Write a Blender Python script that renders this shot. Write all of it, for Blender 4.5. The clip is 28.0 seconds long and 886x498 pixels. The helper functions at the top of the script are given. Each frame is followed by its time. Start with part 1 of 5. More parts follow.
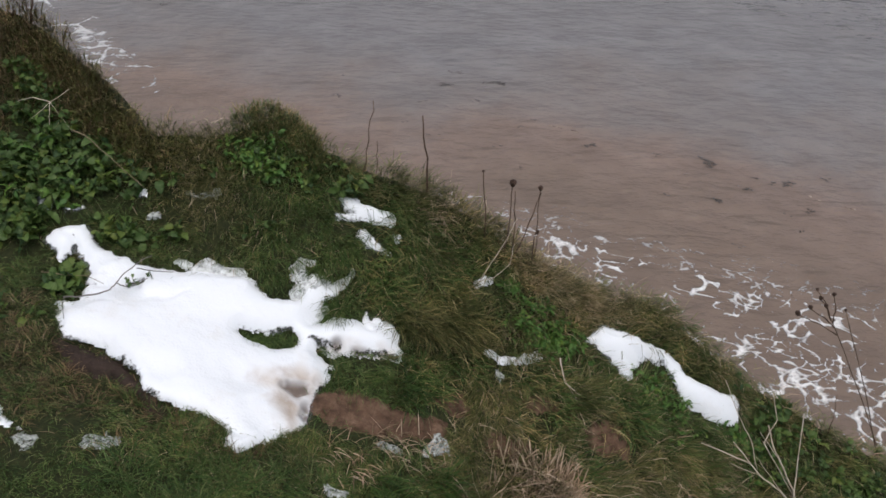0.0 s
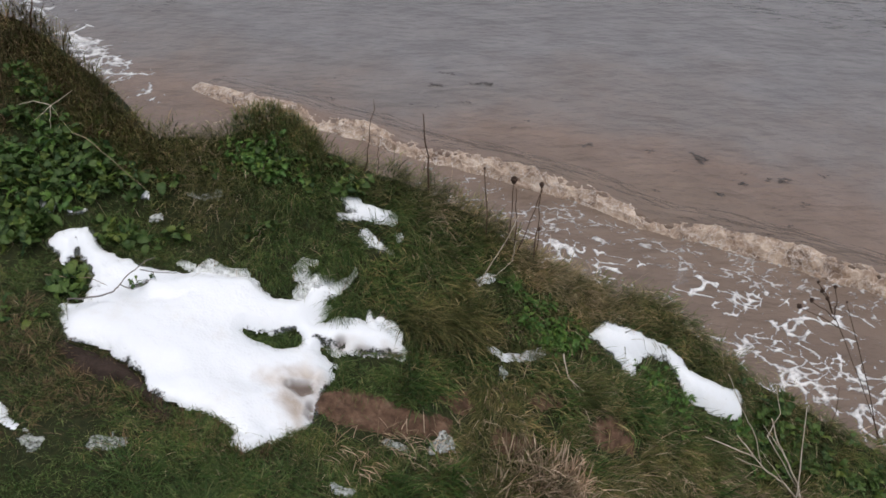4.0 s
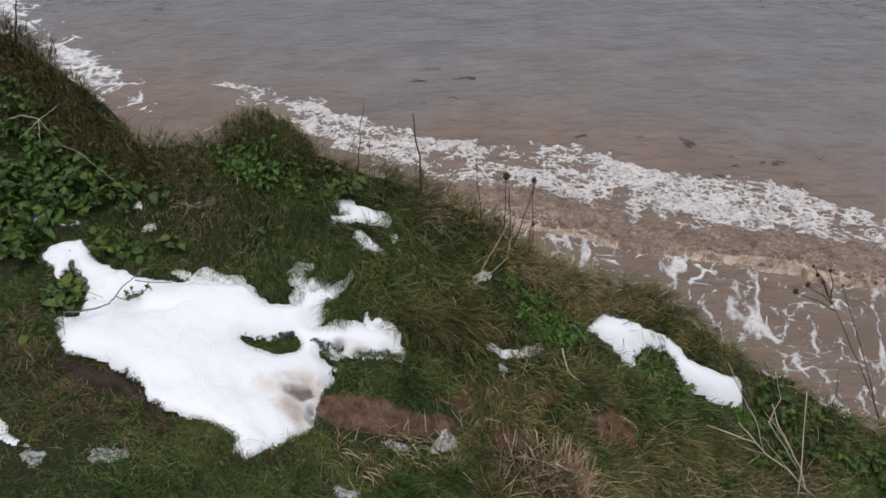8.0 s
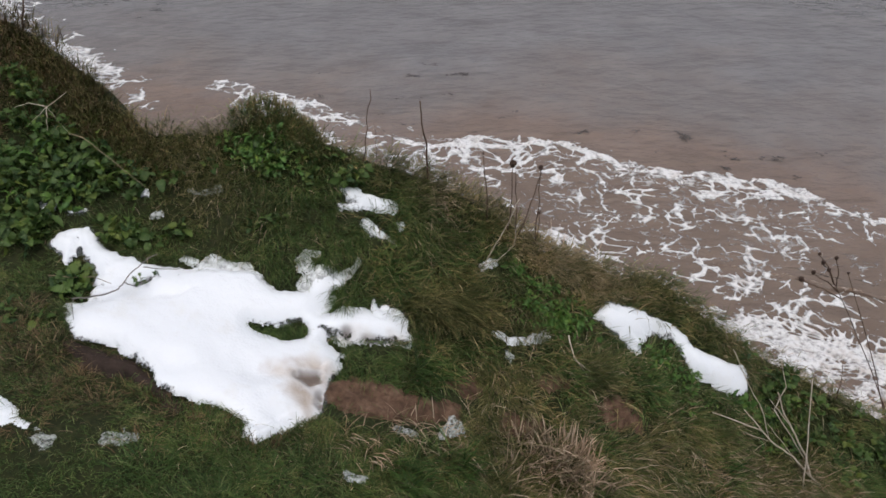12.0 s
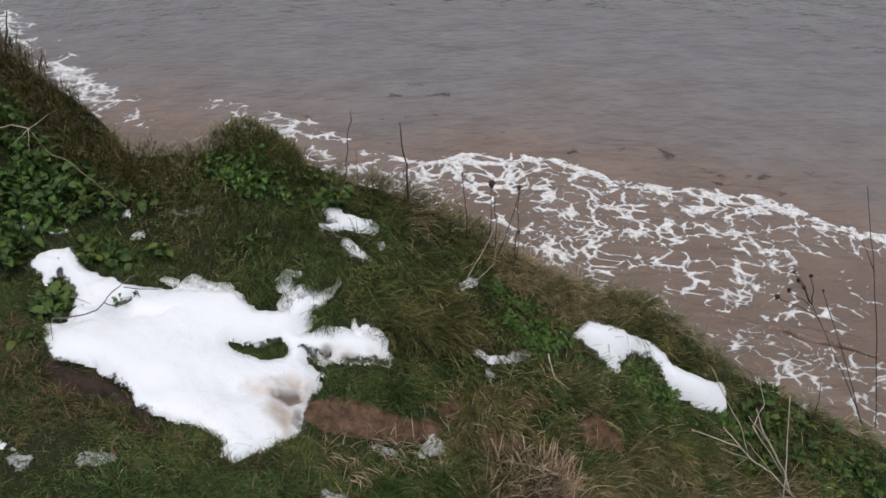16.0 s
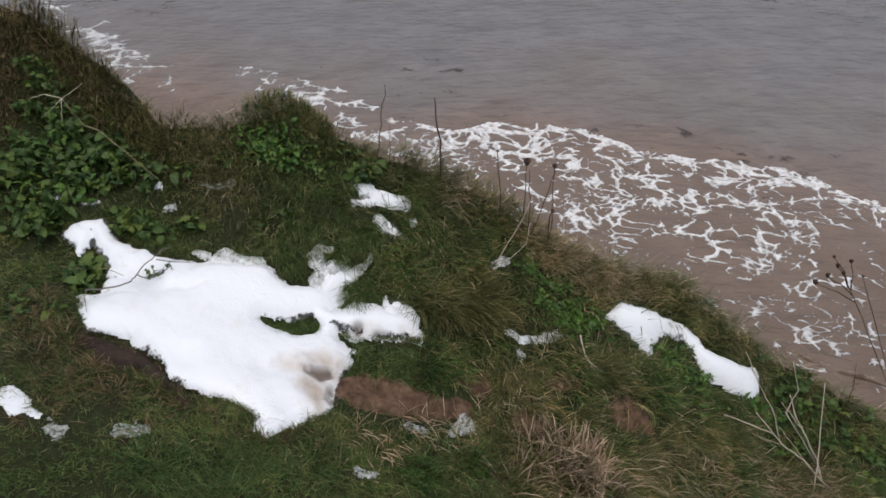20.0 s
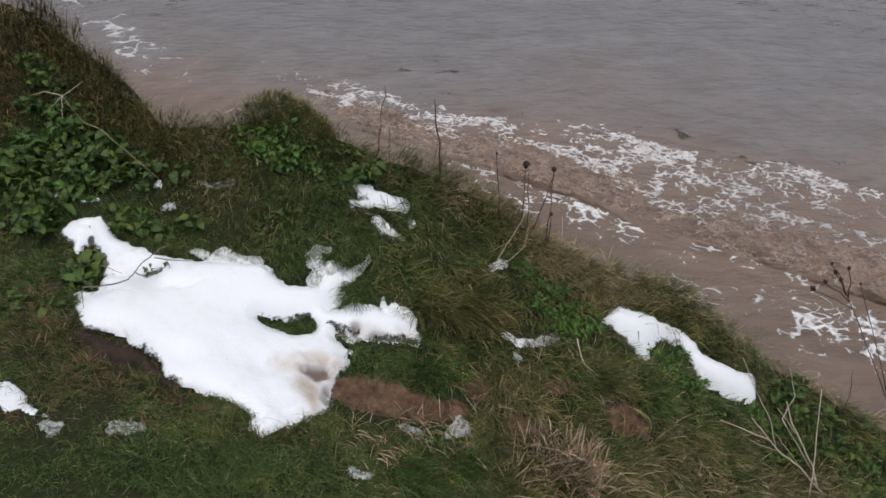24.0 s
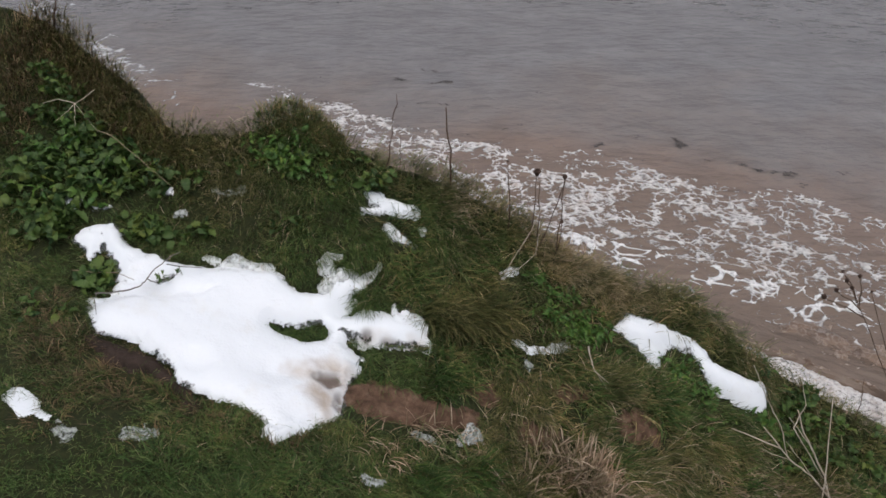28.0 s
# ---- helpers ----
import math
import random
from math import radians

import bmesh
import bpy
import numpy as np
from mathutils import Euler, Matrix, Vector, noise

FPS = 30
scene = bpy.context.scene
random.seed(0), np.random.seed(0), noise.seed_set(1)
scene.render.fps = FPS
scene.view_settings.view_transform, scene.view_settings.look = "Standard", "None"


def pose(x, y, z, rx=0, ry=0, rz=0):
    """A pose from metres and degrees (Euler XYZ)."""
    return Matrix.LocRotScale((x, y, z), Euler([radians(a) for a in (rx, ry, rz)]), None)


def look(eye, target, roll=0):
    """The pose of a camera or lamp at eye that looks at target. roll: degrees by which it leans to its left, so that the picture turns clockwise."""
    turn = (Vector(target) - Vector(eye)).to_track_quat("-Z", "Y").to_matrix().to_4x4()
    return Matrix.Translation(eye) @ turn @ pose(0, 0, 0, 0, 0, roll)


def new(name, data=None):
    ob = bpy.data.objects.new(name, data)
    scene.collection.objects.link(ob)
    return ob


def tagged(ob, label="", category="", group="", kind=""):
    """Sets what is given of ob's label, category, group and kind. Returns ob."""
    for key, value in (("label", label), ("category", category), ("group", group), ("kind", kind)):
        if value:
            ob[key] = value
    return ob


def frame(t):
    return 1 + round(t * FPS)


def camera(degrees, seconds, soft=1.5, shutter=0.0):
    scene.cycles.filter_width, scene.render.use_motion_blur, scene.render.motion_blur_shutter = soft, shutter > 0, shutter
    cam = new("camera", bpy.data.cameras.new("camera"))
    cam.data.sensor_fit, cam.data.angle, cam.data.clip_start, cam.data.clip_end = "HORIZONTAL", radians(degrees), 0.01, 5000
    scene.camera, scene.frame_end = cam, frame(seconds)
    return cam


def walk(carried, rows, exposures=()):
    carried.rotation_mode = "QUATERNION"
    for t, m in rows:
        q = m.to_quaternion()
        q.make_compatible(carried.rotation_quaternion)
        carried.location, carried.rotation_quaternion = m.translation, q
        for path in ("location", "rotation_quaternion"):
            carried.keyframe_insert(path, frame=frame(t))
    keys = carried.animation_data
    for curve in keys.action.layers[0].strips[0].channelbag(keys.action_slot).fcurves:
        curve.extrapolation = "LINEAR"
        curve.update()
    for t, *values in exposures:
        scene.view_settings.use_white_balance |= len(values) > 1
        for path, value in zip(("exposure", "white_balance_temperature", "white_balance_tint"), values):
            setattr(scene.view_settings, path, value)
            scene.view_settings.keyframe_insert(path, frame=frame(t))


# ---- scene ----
cam = camera(60.0, 28.0, soft=1.6)
PATH = [
    (0, (0.013, 0.027, 1.631), (-0.018, 1.579, 0.369), 2.4),
    (0.5, (0.004, 0.023, 1.625), (-0.036, 1.571, 0.359), 2.3),
    (1, (0.002, 0.027, 1.622), (-0.04, 1.562, 0.341), 2.2),
    (1.5, (0.002, 0.035, 1.626), (-0.037, 1.557, 0.328), 2.1),
    (2, (0.01, 0.039, 1.629), (-0.027, 1.555, 0.324), 2.0),
    (2.5, (0.019, 0.047, 1.638), (-0.012, 1.555, 0.324), 2.1),
    (3, (0.031, 0.05, 1.646), (0.003, 1.558, 0.332), 2.2),
    (3.5, (0.018, 0.032, 1.635), (-0.004, 1.562, 0.346), 2.4),
    (4, (-0.003, 0.011, 1.62), (-0.026, 1.569, 0.366), 1.8),
    (4.5, (-0.004, -0.006, 1.611), (-0.023, 1.57, 0.38), 0.8),
    (6.5, (0.005, 0.021, 1.628), (-0.016, 1.568, 0.36), 0.2),
    (7, (-0.011, 0.013, 1.619), (-0.035, 1.571, 0.366), -0.2),
    (7.5, (-0.01, 0.006, 1.613), (-0.027, 1.565, 0.36), -0.3),
    (8, (0.002, 0.013, 1.622), (-0.012, 1.568, 0.364), -0.2),
    (8.5, (0.002, 0.014, 1.624), (-0.007, 1.574, 0.372), 0.1),
    (9, (-0.007, 0.006, 1.616), (-0.011, 1.572, 0.373), 0.5),
    (9.5, (-0.012, 0.004, 1.609), (-0.019, 1.564, 0.357), 0.4),
    (10, (-0.004, 0.017, 1.618), (-0.012, 1.548, 0.331), 0.2),
    (10.5, (-0.005, 0.015, 1.615), (-0.016, 1.539, 0.321), 0.2),
    (11, (-0.015, 0.017, 1.615), (-0.026, 1.545, 0.325), 0.1),
    (11.5, (-0.016, 0.002, 1.606), (-0.028, 1.543, 0.331), -0.3),
    (12, (-0.02, -0.012, 1.599), (-0.033, 1.54, 0.338), -0.2),
    (12.5, (-0.006, -0.014, 1.602), (-0.016, 1.541, 0.344), -0.2),
    (14.5, (0.0, -0.012, 1.605), (-0.008, 1.539, 0.343), -0.2),
    (15, (0.002, -0.019, 1.605), (-0.007, 1.547, 0.361), -0.0),
    (15.5, (-0.004, -0.024, 1.602), (-0.008, 1.555, 0.373), 0.0),
    (16, (0.01, -0.033, 1.607), (0.024, 1.554, 0.39), 0.2),
    (16.5, (0.015, -0.039, 1.603), (0.031, 1.552, 0.391), -0.1),
    (17, (-0.01, -0.027, 1.595), (-0.015, 1.556, 0.374), 0.0),
    (17.5, (-0.03, -0.019, 1.592), (-0.046, 1.556, 0.359), 0.3),
    (18, (-0.039, -0.004, 1.595), (-0.065, 1.542, 0.328), 0.2),
    (18.5, (-0.042, 0.004, 1.6), (-0.076, 1.542, 0.321), 0.1),
    (19, (-0.048, 0.003, 1.592), (-0.087, 1.546, 0.319), 0.1),
    (19.5, (-0.053, -0.003, 1.586), (-0.091, 1.54, 0.315), 0.2),
    (20, (-0.042, -0.013, 1.587), (-0.069, 1.54, 0.326), 0.3),
    (20.5, (-0.035, -0.014, 1.589), (-0.059, 1.543, 0.335), 0.3),
    (21, (-0.046, -0.012, 1.586), (-0.072, 1.547, 0.334), 0.3),
    (21.5, (-0.061, -0.015, 1.583), (-0.094, 1.544, 0.33), 0.6),
    (23.5, (-0.038, -0.018, 1.585), (-0.063, 1.549, 0.342), 1.2),
    (24, (-0.035, -0.017, 1.585), (-0.063, 1.541, 0.331), 1.0),
    (24.5, (-0.044, -0.015, 1.58), (-0.074, 1.541, 0.324), 0.9),
    (25, (-0.047, -0.017, 1.58), (-0.079, 1.542, 0.327), 0.8),
    (25.5, (-0.045, -0.022, 1.575), (-0.074, 1.542, 0.327), 0.7),
    (26, (-0.049, -0.02, 1.577), (-0.079, 1.539, 0.324), 0.8),
    (26.5, (-0.054, -0.028, 1.574), (-0.086, 1.536, 0.328), 0.8),
    (27, (-0.062, -0.034, 1.571), (-0.091, 1.542, 0.34), 1.1),
    (27.5, (-0.062, -0.039, 1.566), (-0.09, 1.547, 0.349), 0.9),
    (28, (-0.066, -0.028, 1.574), (-0.097, 1.549, 0.345), 1.0),
]
walk(cam, [(t, look(eye, target, roll)) for t, eye, target, roll in PATH], [(0, 0.64), (4, 0.63), (9, 0.57), (28, 0.56)])

# ---- overcast sky and its weak, wide sun ----
world = bpy.data.worlds.new("overcast_sky")
scene.world = world
world.use_nodes = True
wn, wl = world.node_tree.nodes, world.node_tree.links
sky = wn.new("ShaderNodeTexSky")
sky.sky_type, sky.sun_disc = "NISHITA", False
sky.sun_elevation, sky.sun_rotation = radians(78), radians(162)
sky.air_density, sky.dust_density = 1.0, 4.0
grey = wn.new("ShaderNodeHueSaturation")
grey.inputs["Saturation"].default_value = 0.62
wl.new(sky.outputs[0], grey.inputs["Color"])
wl.new(grey.outputs[0], wn["Background"].inputs["Color"])
wn["Background"].inputs["Strength"].default_value = 0.10
sun = new("sun", bpy.data.lights.new("sun", "SUN"))
sun.data.energy, sun.data.angle, sun.data.color = 0.7, radians(60), (1.0, 0.985, 0.97)
sun.matrix_world = look((2, -6, 29), (0, 0, 0))


# ---- materials ----
def shader(name, rough=0.8, spec=0.3):
    m = bpy.data.materials.new(name)
    m.use_nodes = True
    n, l = m.node_tree.nodes, m.node_tree.links
    b = n["Principled BSDF"]
    b.inputs["Roughness"].default_value = rough
    b.inputs["Specular IOR Level"].default_value = spec
    return m, n, l, b


def noise_node(n, l, scale, detail=5.0, vec=None, rough=0.6, kind="ShaderNodeTexNoise"):
    t = n.new(kind)
    t.inputs["Scale"].default_value = scale
    if kind == "ShaderNodeTexNoise":
        t.inputs["Detail"].default_value, t.inputs["Roughness"].default_value = detail, rough
    if vec is not None:
        l.new(vec, t.inputs["Vector"])
    return t


def ramp(n, l, source, stops):
    r = n.new("ShaderNodeValToRGB")
    e = r.color_ramp.elements
    while len(e) < len(stops):
        e.new(0.5)
    for k, (p, c) in zip(e, stops):
        k.position, k.color = p, (*c, 1)
    l.new(source, r.inputs[0])
    return r


def mix(n, l, fac, a, b, blend="MIX"):
    x = n.new("ShaderNodeMix")
    x.data_type, x.blend_type = "RGBA", blend
    for k, v in ((0, fac), (6, a), (7, b)):
        if isinstance(v, (int, float)):
            x.inputs[k].default_value = v
        elif isinstance(v, tuple):
            x.inputs[k].default_value = (*v, 1)
        else:
            l.new(v, x.inputs[k])
    return x.outputs[2]


def bump(n, l, b, sources):
    """Stack (height socket, strength, distance in metres)."""
    last = None
    for h, strength, dist in sources:
        k = n.new("ShaderNodeBump")
        k.inputs["Strength"].default_value, k.inputs["Distance"].default_value = strength, dist
        l.new(h, k.inputs["Height"])
        if last:
            l.new(last, k.inputs["Normal"])
        last = k.outputs[0]
    l.new(last, b.inputs["Normal"])


def blade_material(name, stops, rough=0.55, transmit=0.15):
    """Leaf or blade: a colour for each island, paler dry patches over the whole, light through the blade."""
    m, n, l, b = shader(name, rough, 0.25)
    g = n.new("ShaderNodeNewGeometry")
    own = ramp(n, l, g.outputs["Random Per Island"], stops)
    wide = noise_node(n, l, 7.0, 4.0, g.outputs["Position"], 0.65)
    shade = ramp(n, l, wide.outputs[0], [(0.32, (0.7, 0.74, 0.64)), (0.5, (1.05, 1.05, 1.0)), (0.68, (1.5, 1.36, 1.22))])
    c = mix(n, l, 1.0, own.outputs[0], shade.outputs[0], "MULTIPLY")
    l.new(c, b.inputs["Base Color"])
    t = n.new("ShaderNodeBsdfTranslucent")
    l.new(c, t.inputs["Color"])
    mixer = n.new("ShaderNodeMixShader")
    mixer.inputs[0].default_value = transmit
    l.new(b.outputs[0], mixer.inputs[1])
    l.new(t.outputs[0], mixer.inputs[2])
    l.new(mixer.outputs[0], n["Material Output"].inputs["Surface"])
    return m


def leaf_material(name, a, c, vein):
    m, n, l, b = shader(name, 0.55, 0.35)
    o = n.new("ShaderNodeObjectInfo")
    own = ramp(n, l, o.outputs["Random"], [(0.0, a), (0.8, c), (1.0, (c[0] * 1.6, c[1] * 1.15, c[2]))])
    tc = n.new("ShaderNodeTexCoord")
    spots = noise_node(n, l, 90.0, 4.0, tc.outputs["Object"])
    col = mix(n, l, ramp(n, l, spots.outputs[0], [(0.45, (0, 0, 0)), (0.75, (0.6, 0.6, 0.6))]).outputs[0], own.outputs[0], vein)
    l.new(col, b.inputs["Base Color"])
    w = n.new("ShaderNodeTexWave")
    w.inputs["Scale"].default_value, w.inputs["Distortion"].default_value = 45.0, 3.0
    l.new(tc.outputs["Object"], w.inputs["Vector"])
    bump(n, l, b, [(w.outputs["Fac"], 0.35, 0.002)])
    t = n.new("ShaderNodeBsdfTranslucent")
    l.new(col, t.inputs["Color"])
    mixer = n.new("ShaderNodeMixShader")
    mixer.inputs[0].default_value = 0.18
    l.new(b.outputs[0], mixer.inputs[1])
    l.new(t.outputs[0], mixer.inputs[2])
    l.new(mixer.outputs[0], n["Material Output"].inputs["Surface"])
    return m


def rough_material(name, stops, scale, fine, rough=0.9, depth=0.01, spec=0.2):
    m, n, l, b = shader(name, rough, spec)
    tc = n.new("ShaderNodeTexCoord")
    wide = noise_node(n, l, scale, 6.0, tc.outputs["Object"])
    small = noise_node(n, l, fine, 6.0, tc.outputs["Object"], 0.7)
    c = ramp(n, l, wide.outputs[0], stops)
    d = ramp(n, l, small.outputs[0], [(0.3, (0.75, 0.75, 0.75)), (0.7, (1.2, 1.2, 1.2))])
    l.new(mix(n, l, 1.0, c.outputs[0], d.outputs[0], "MULTIPLY"), b.inputs["Base Color"])
    bump(n, l, b, [(wide.outputs[0], 0.5, depth), (small.outputs[0], 0.5, depth * 0.4)])
    return m


def froth_material(name, clean, dirty, amount, scale, fine, gloss=0.35, holes=0, thin=0, afloat=0.0, veil=0.0):
    """Spume: white bubbles, with a stained fraction; holes: how finely a thin film of it breaks open; thin: the same, for its worn rim alone; afloat: the height over which it thins out to the waterline; veil: how much more of it is open."""
    m, n, l, b = shader(name, gloss, 0.4)
    g = n.new("ShaderNodeNewGeometry")
    stain = noise_node(n, l, scale, 5.0, g.outputs["Position"])
    c = mix(n, l, ramp(n, l, stain.outputs[0], [(0.62 - amount, (0, 0, 0)), (0.8 - amount * 0.6, (1, 1, 1))]).outputs[0], clean, dirty)
    spots = n.new("ShaderNodeAttribute")
    spots.attribute_name = "stain"
    brown = mix(n, l, stain.outputs[0], (0.23, 0.17, 0.13), (0.66, 0.58, 0.5))
    c = mix(n, l, spots.outputs["Fac"], c, brown)
    # dark colour for the pits, the stained one and the shaded ones
    earth = n.new("ShaderNodeAttribute")
    earth.attribute_name = "pit_dark"
    c = mix(n, l, earth.outputs["Fac"], c, (0.13, 0.095, 0.075))
    l.new(c, b.inputs["Base Color"])
    b.inputs["Subsurface Weight"].default_value = 0.25
    b.inputs["Subsurface Radius"].default_value = (0.02, 0.02, 0.02)
    b.inputs["Subsurface Scale"].default_value = 0.5
    bub = noise_node(n, l, fine, 3.0, g.outputs["Position"], kind="ShaderNodeTexVoronoi")
    lump = noise_node(n, l, fine * 0.22, 4.0, g.outputs["Position"])
    bump(n, l, b, [(lump.outputs[0], 0.22, 1.2 / fine), (bub.outputs["Distance"], 0.25, 0.35 / fine)])
    if holes or thin:
        film = noise_node(n, l, holes or thin, 5.0, g.outputs["Position"], 0.75)
        clear = n.new("ShaderNodeBsdfTransparent")
        mixer = n.new("ShaderNodeMixShader")
        if holes:
            gap = ramp(n, l, film.outputs[0], [(0.3 + veil, (0.8, 0.8, 0.8)), (0.52 + veil, (0, 0, 0))]).outputs[0]
            if afloat:
                xyz = n.new("ShaderNodeSeparateXYZ")
                l.new(g.outputs["Position"], xyz.inputs[0])
                skin = n.new("ShaderNodeMapRange")
                skin.inputs["From Min"].default_value, skin.inputs["From Max"].default_value = -24.0, -24.0 + afloat
                skin.inputs["To Min"].default_value, skin.inputs["To Max"].default_value = 1.0, 0.0
                l.new(xyz.outputs["Z"], skin.inputs["Value"])
                both = n.new("ShaderNodeMath")
                both.operation = "MAXIMUM"
                l.new(gap, both.inputs[0])
                l.new(skin.outputs[0], both.inputs[1])
                gap = both.outputs[0]
        else:
            worn = n.new("ShaderNodeAttribute")
            worn.attribute_name = "thin"
            sum_up = n.new("ShaderNodeMath")
            sum_up.operation = "ADD"
            l.new(worn.outputs["Fac"], sum_up.inputs[0])
            l.new(film.outputs[0], sum_up.inputs[1])
            gap = ramp(n, l, sum_up.outputs[0], [(0.8, (0, 0, 0)), (1.15, (0.9, 0.9, 0.9))]).outputs[0]
        l.new(gap, mixer.inputs[0])
        l.new(b.outputs[0], mixer.inputs[1])
        l.new(clear.outputs[0], mixer.inputs[2])
        l.new(mixer.outputs[0], n["Material Output"].inputs["Surface"])
    return m


def roller_material(name, stops, threaded):
    """Churned surf: sandy water torn by tan froth and white threads; threaded: how much of these."""
    m, n, l, b = shader(name, 0.35, 0.4)
    g = n.new("ShaderNodeNewGeometry")
    warp = noise_node(n, l, 1.6, 4.0, g.outputs["Position"])
    push = n.new("ShaderNodeVectorMath")
    push.operation = "MULTIPLY_ADD"
    push.inputs[1].default_value = (1.6, 1.6, 1.6)
    l.new(warp.outputs["Color"], push.inputs[0])
    l.new(g.outputs["Position"], push.inputs[2])
    tan = noise_node(n, l, 1.1, 6.0, push.outputs[0], 0.64)
    base = ramp(n, l, tan.outputs[0], stops)
    threads = n.new("ShaderNodeTexVoronoi")
    threads.feature = "DISTANCE_TO_EDGE"
    threads.inputs["Scale"].default_value = 2.1
    l.new(push.outputs[0], threads.inputs["Vector"])
    patch = noise_node(n, l, 0.8, 4.0, g.outputs["Position"])
    gate = n.new("ShaderNodeMath")
    gate.operation = "MULTIPLY"
    l.new(ramp(n, l, threads.outputs["Distance"], [(0.01, (1, 1, 1)), (0.11, (0, 0, 0))]).outputs[0], gate.inputs[0])
    l.new(ramp(n, l, patch.outputs[0], [(0.36, (0.08, 0.08, 0.08)), (0.6, (threaded, threaded, threaded))]).outputs[0], gate.inputs[1])
    l.new(mix(n, l, gate.outputs[0], base.outputs[0], (0.6, 0.54, 0.49)), b.inputs["Base Color"])
    bump(n, l, b, [(tan.outputs[0], 0.7, 0.12), (gate.outputs[0], 0.4, 0.05)])
    return m


SOIL = rough_material("red_soil", [(0.3, (0.055, 0.032, 0.02)), (0.55, (0.122, 0.072, 0.047)), (0.78, (0.205, 0.137, 0.094))], 30, 220, 0.95, 0.012)
THATCH = rough_material("soil_and_thatch", [(0.3, (0.015, 0.018, 0.007)), (0.6, (0.03, 0.034, 0.012)), (0.8, (0.056, 0.052, 0.022))], 60, 420, 0.95, 0.012)
# dark soil that also stands in for shade at the drift's rim
SHADED_SOIL = rough_material("shaded_dark_soil", [(0.3, (0.02, 0.013, 0.009)), (0.7, (0.05, 0.033, 0.026))], 25, 150, 0.8, 0.012)
CLIFF = rough_material("red_cliff_earth", [(0.3, (0.14, 0.07, 0.045)), (0.7, (0.27, 0.15, 0.1))], 0.6, 6, 0.95, 0.25)
TURF = blade_material("turf_blades", [(0.0, (0.016, 0.04, 0.009)), (0.35, (0.04, 0.08, 0.017)), (0.7, (0.08, 0.126, 0.033)), (0.92, (0.13, 0.17, 0.058)), (1.0, (0.2, 0.21, 0.1))], 0.55, 0.22)
OLIVE = blade_material("olive_blades", [(0.0, (0.028, 0.038, 0.01)), (0.45, (0.075, 0.08, 0.024)), (0.8, (0.14, 0.13, 0.048)), (1.0, (0.24, 0.205, 0.105))], 0.55, 0.22)
GOLD = blade_material("golden_blades", [(0.0, (0.09, 0.075, 0.028)), (0.5, (0.19, 0.15, 0.065)), (0.85, (0.3, 0.235, 0.115)), (1.0, (0.42, 0.34, 0.2))], 0.7, 0.12)
RUSSET = blade_material("russet_blades", [(0.0, (0.045, 0.03, 0.015)), (0.5, (0.11, 0.075, 0.04)), (0.85, (0.18, 0.128, 0.072)), (1.0, (0.27, 0.2, 0.12))], 0.7, 0.1)
SANDY = blade_material("sandy_blades", [(0.0, (0.15, 0.115, 0.065)), (0.5, (0.3, 0.235, 0.14)), (0.85, (0.42, 0.335, 0.21)), (1.0, (0.52, 0.43, 0.3))], 0.7, 0.2)
STRAW = blade_material("straw_blades", [(0.0, (0.12, 0.086, 0.056)), (0.4, (0.25, 0.18, 0.125)), (0.75, (0.38, 0.285, 0.215)), (1.0, (0.52, 0.42, 0.33))], 0.7, 0.1)
LEAF = leaf_material("weed_leaf", (0.012, 0.04, 0.007), (0.07, 0.122, 0.022), (0.09, 0.12, 0.036))
LEAF_BRIGHT = leaf_material("young_leaf", (0.03, 0.085, 0.011), (0.075, 0.15, 0.022), (0.1, 0.18, 0.045))
STEM = rough_material("green_stem", [(0.3, (0.05, 0.08, 0.02)), (0.7, (0.12, 0.12, 0.05))], 30, 200, 0.7, 0.001)
DRYSTEM = rough_material("dry_brown_stem", [(0.3, (0.05, 0.03, 0.02)), (0.7, (0.12, 0.075, 0.05))], 30, 200, 0.8, 0.001)
GREYSTEM = rough_material("weathered_grey_stem", [(0.3, (0.085, 0.075, 0.07)), (0.7, (0.2, 0.18, 0.165))], 40, 220, 0.85, 0.001)
STRAWSTEM = rough_material("straw_brown_stem", [(0.3, (0.13, 0.1, 0.06)), (0.7, (0.25, 0.2, 0.13))], 30, 220, 0.8, 0.001)
PALESTEM = rough_material("bleached_stem", [(0.3, (0.3, 0.24, 0.17)), (0.7, (0.52, 0.46, 0.38))], 30, 220, 0.8, 0.001)
SEED = rough_material("dark_seed_head", [(0.3, (0.03, 0.019, 0.014)), (0.7, (0.09, 0.055, 0.04))], 120, 400, 0.9, 0.002)
FROTH = froth_material("thick_spume", (0.75, 0.77, 0.795), (0.7, 0.7, 0.69), 0.06, 9, 130, 0.35, 0, 70)
DIRTY = froth_material("dirty_spume", (0.42, 0.44, 0.42), (0.2, 0.22, 0.17), 0.12, 40, 200, 0.85, 90, 0, 0.0, 0.1)
THIN = froth_material("thin_spume", (0.64, 0.66, 0.66), (0.4, 0.42, 0.38), 0.1, 30, 200, 0.35, 45)
SURF = froth_material("surf_foam", (0.7, 0.695, 0.69), (0.5, 0.45, 0.41), 0.12, 2.2, 9, 0.4, 2.8, 0, 0.045)
WEB = froth_material("thin_surf_foam", (0.6, 0.585, 0.575), (0.4, 0.34, 0.3), 0.16, 1.6, 9, 0.4, 5.0, 0, 0.07)
ROLLER = roller_material("sandy_surf", [(0.34, (0.085, 0.053, 0.036)), (0.5, (0.155, 0.102, 0.07)), (0.7, (0.24, 0.165, 0.115))], 0.4)
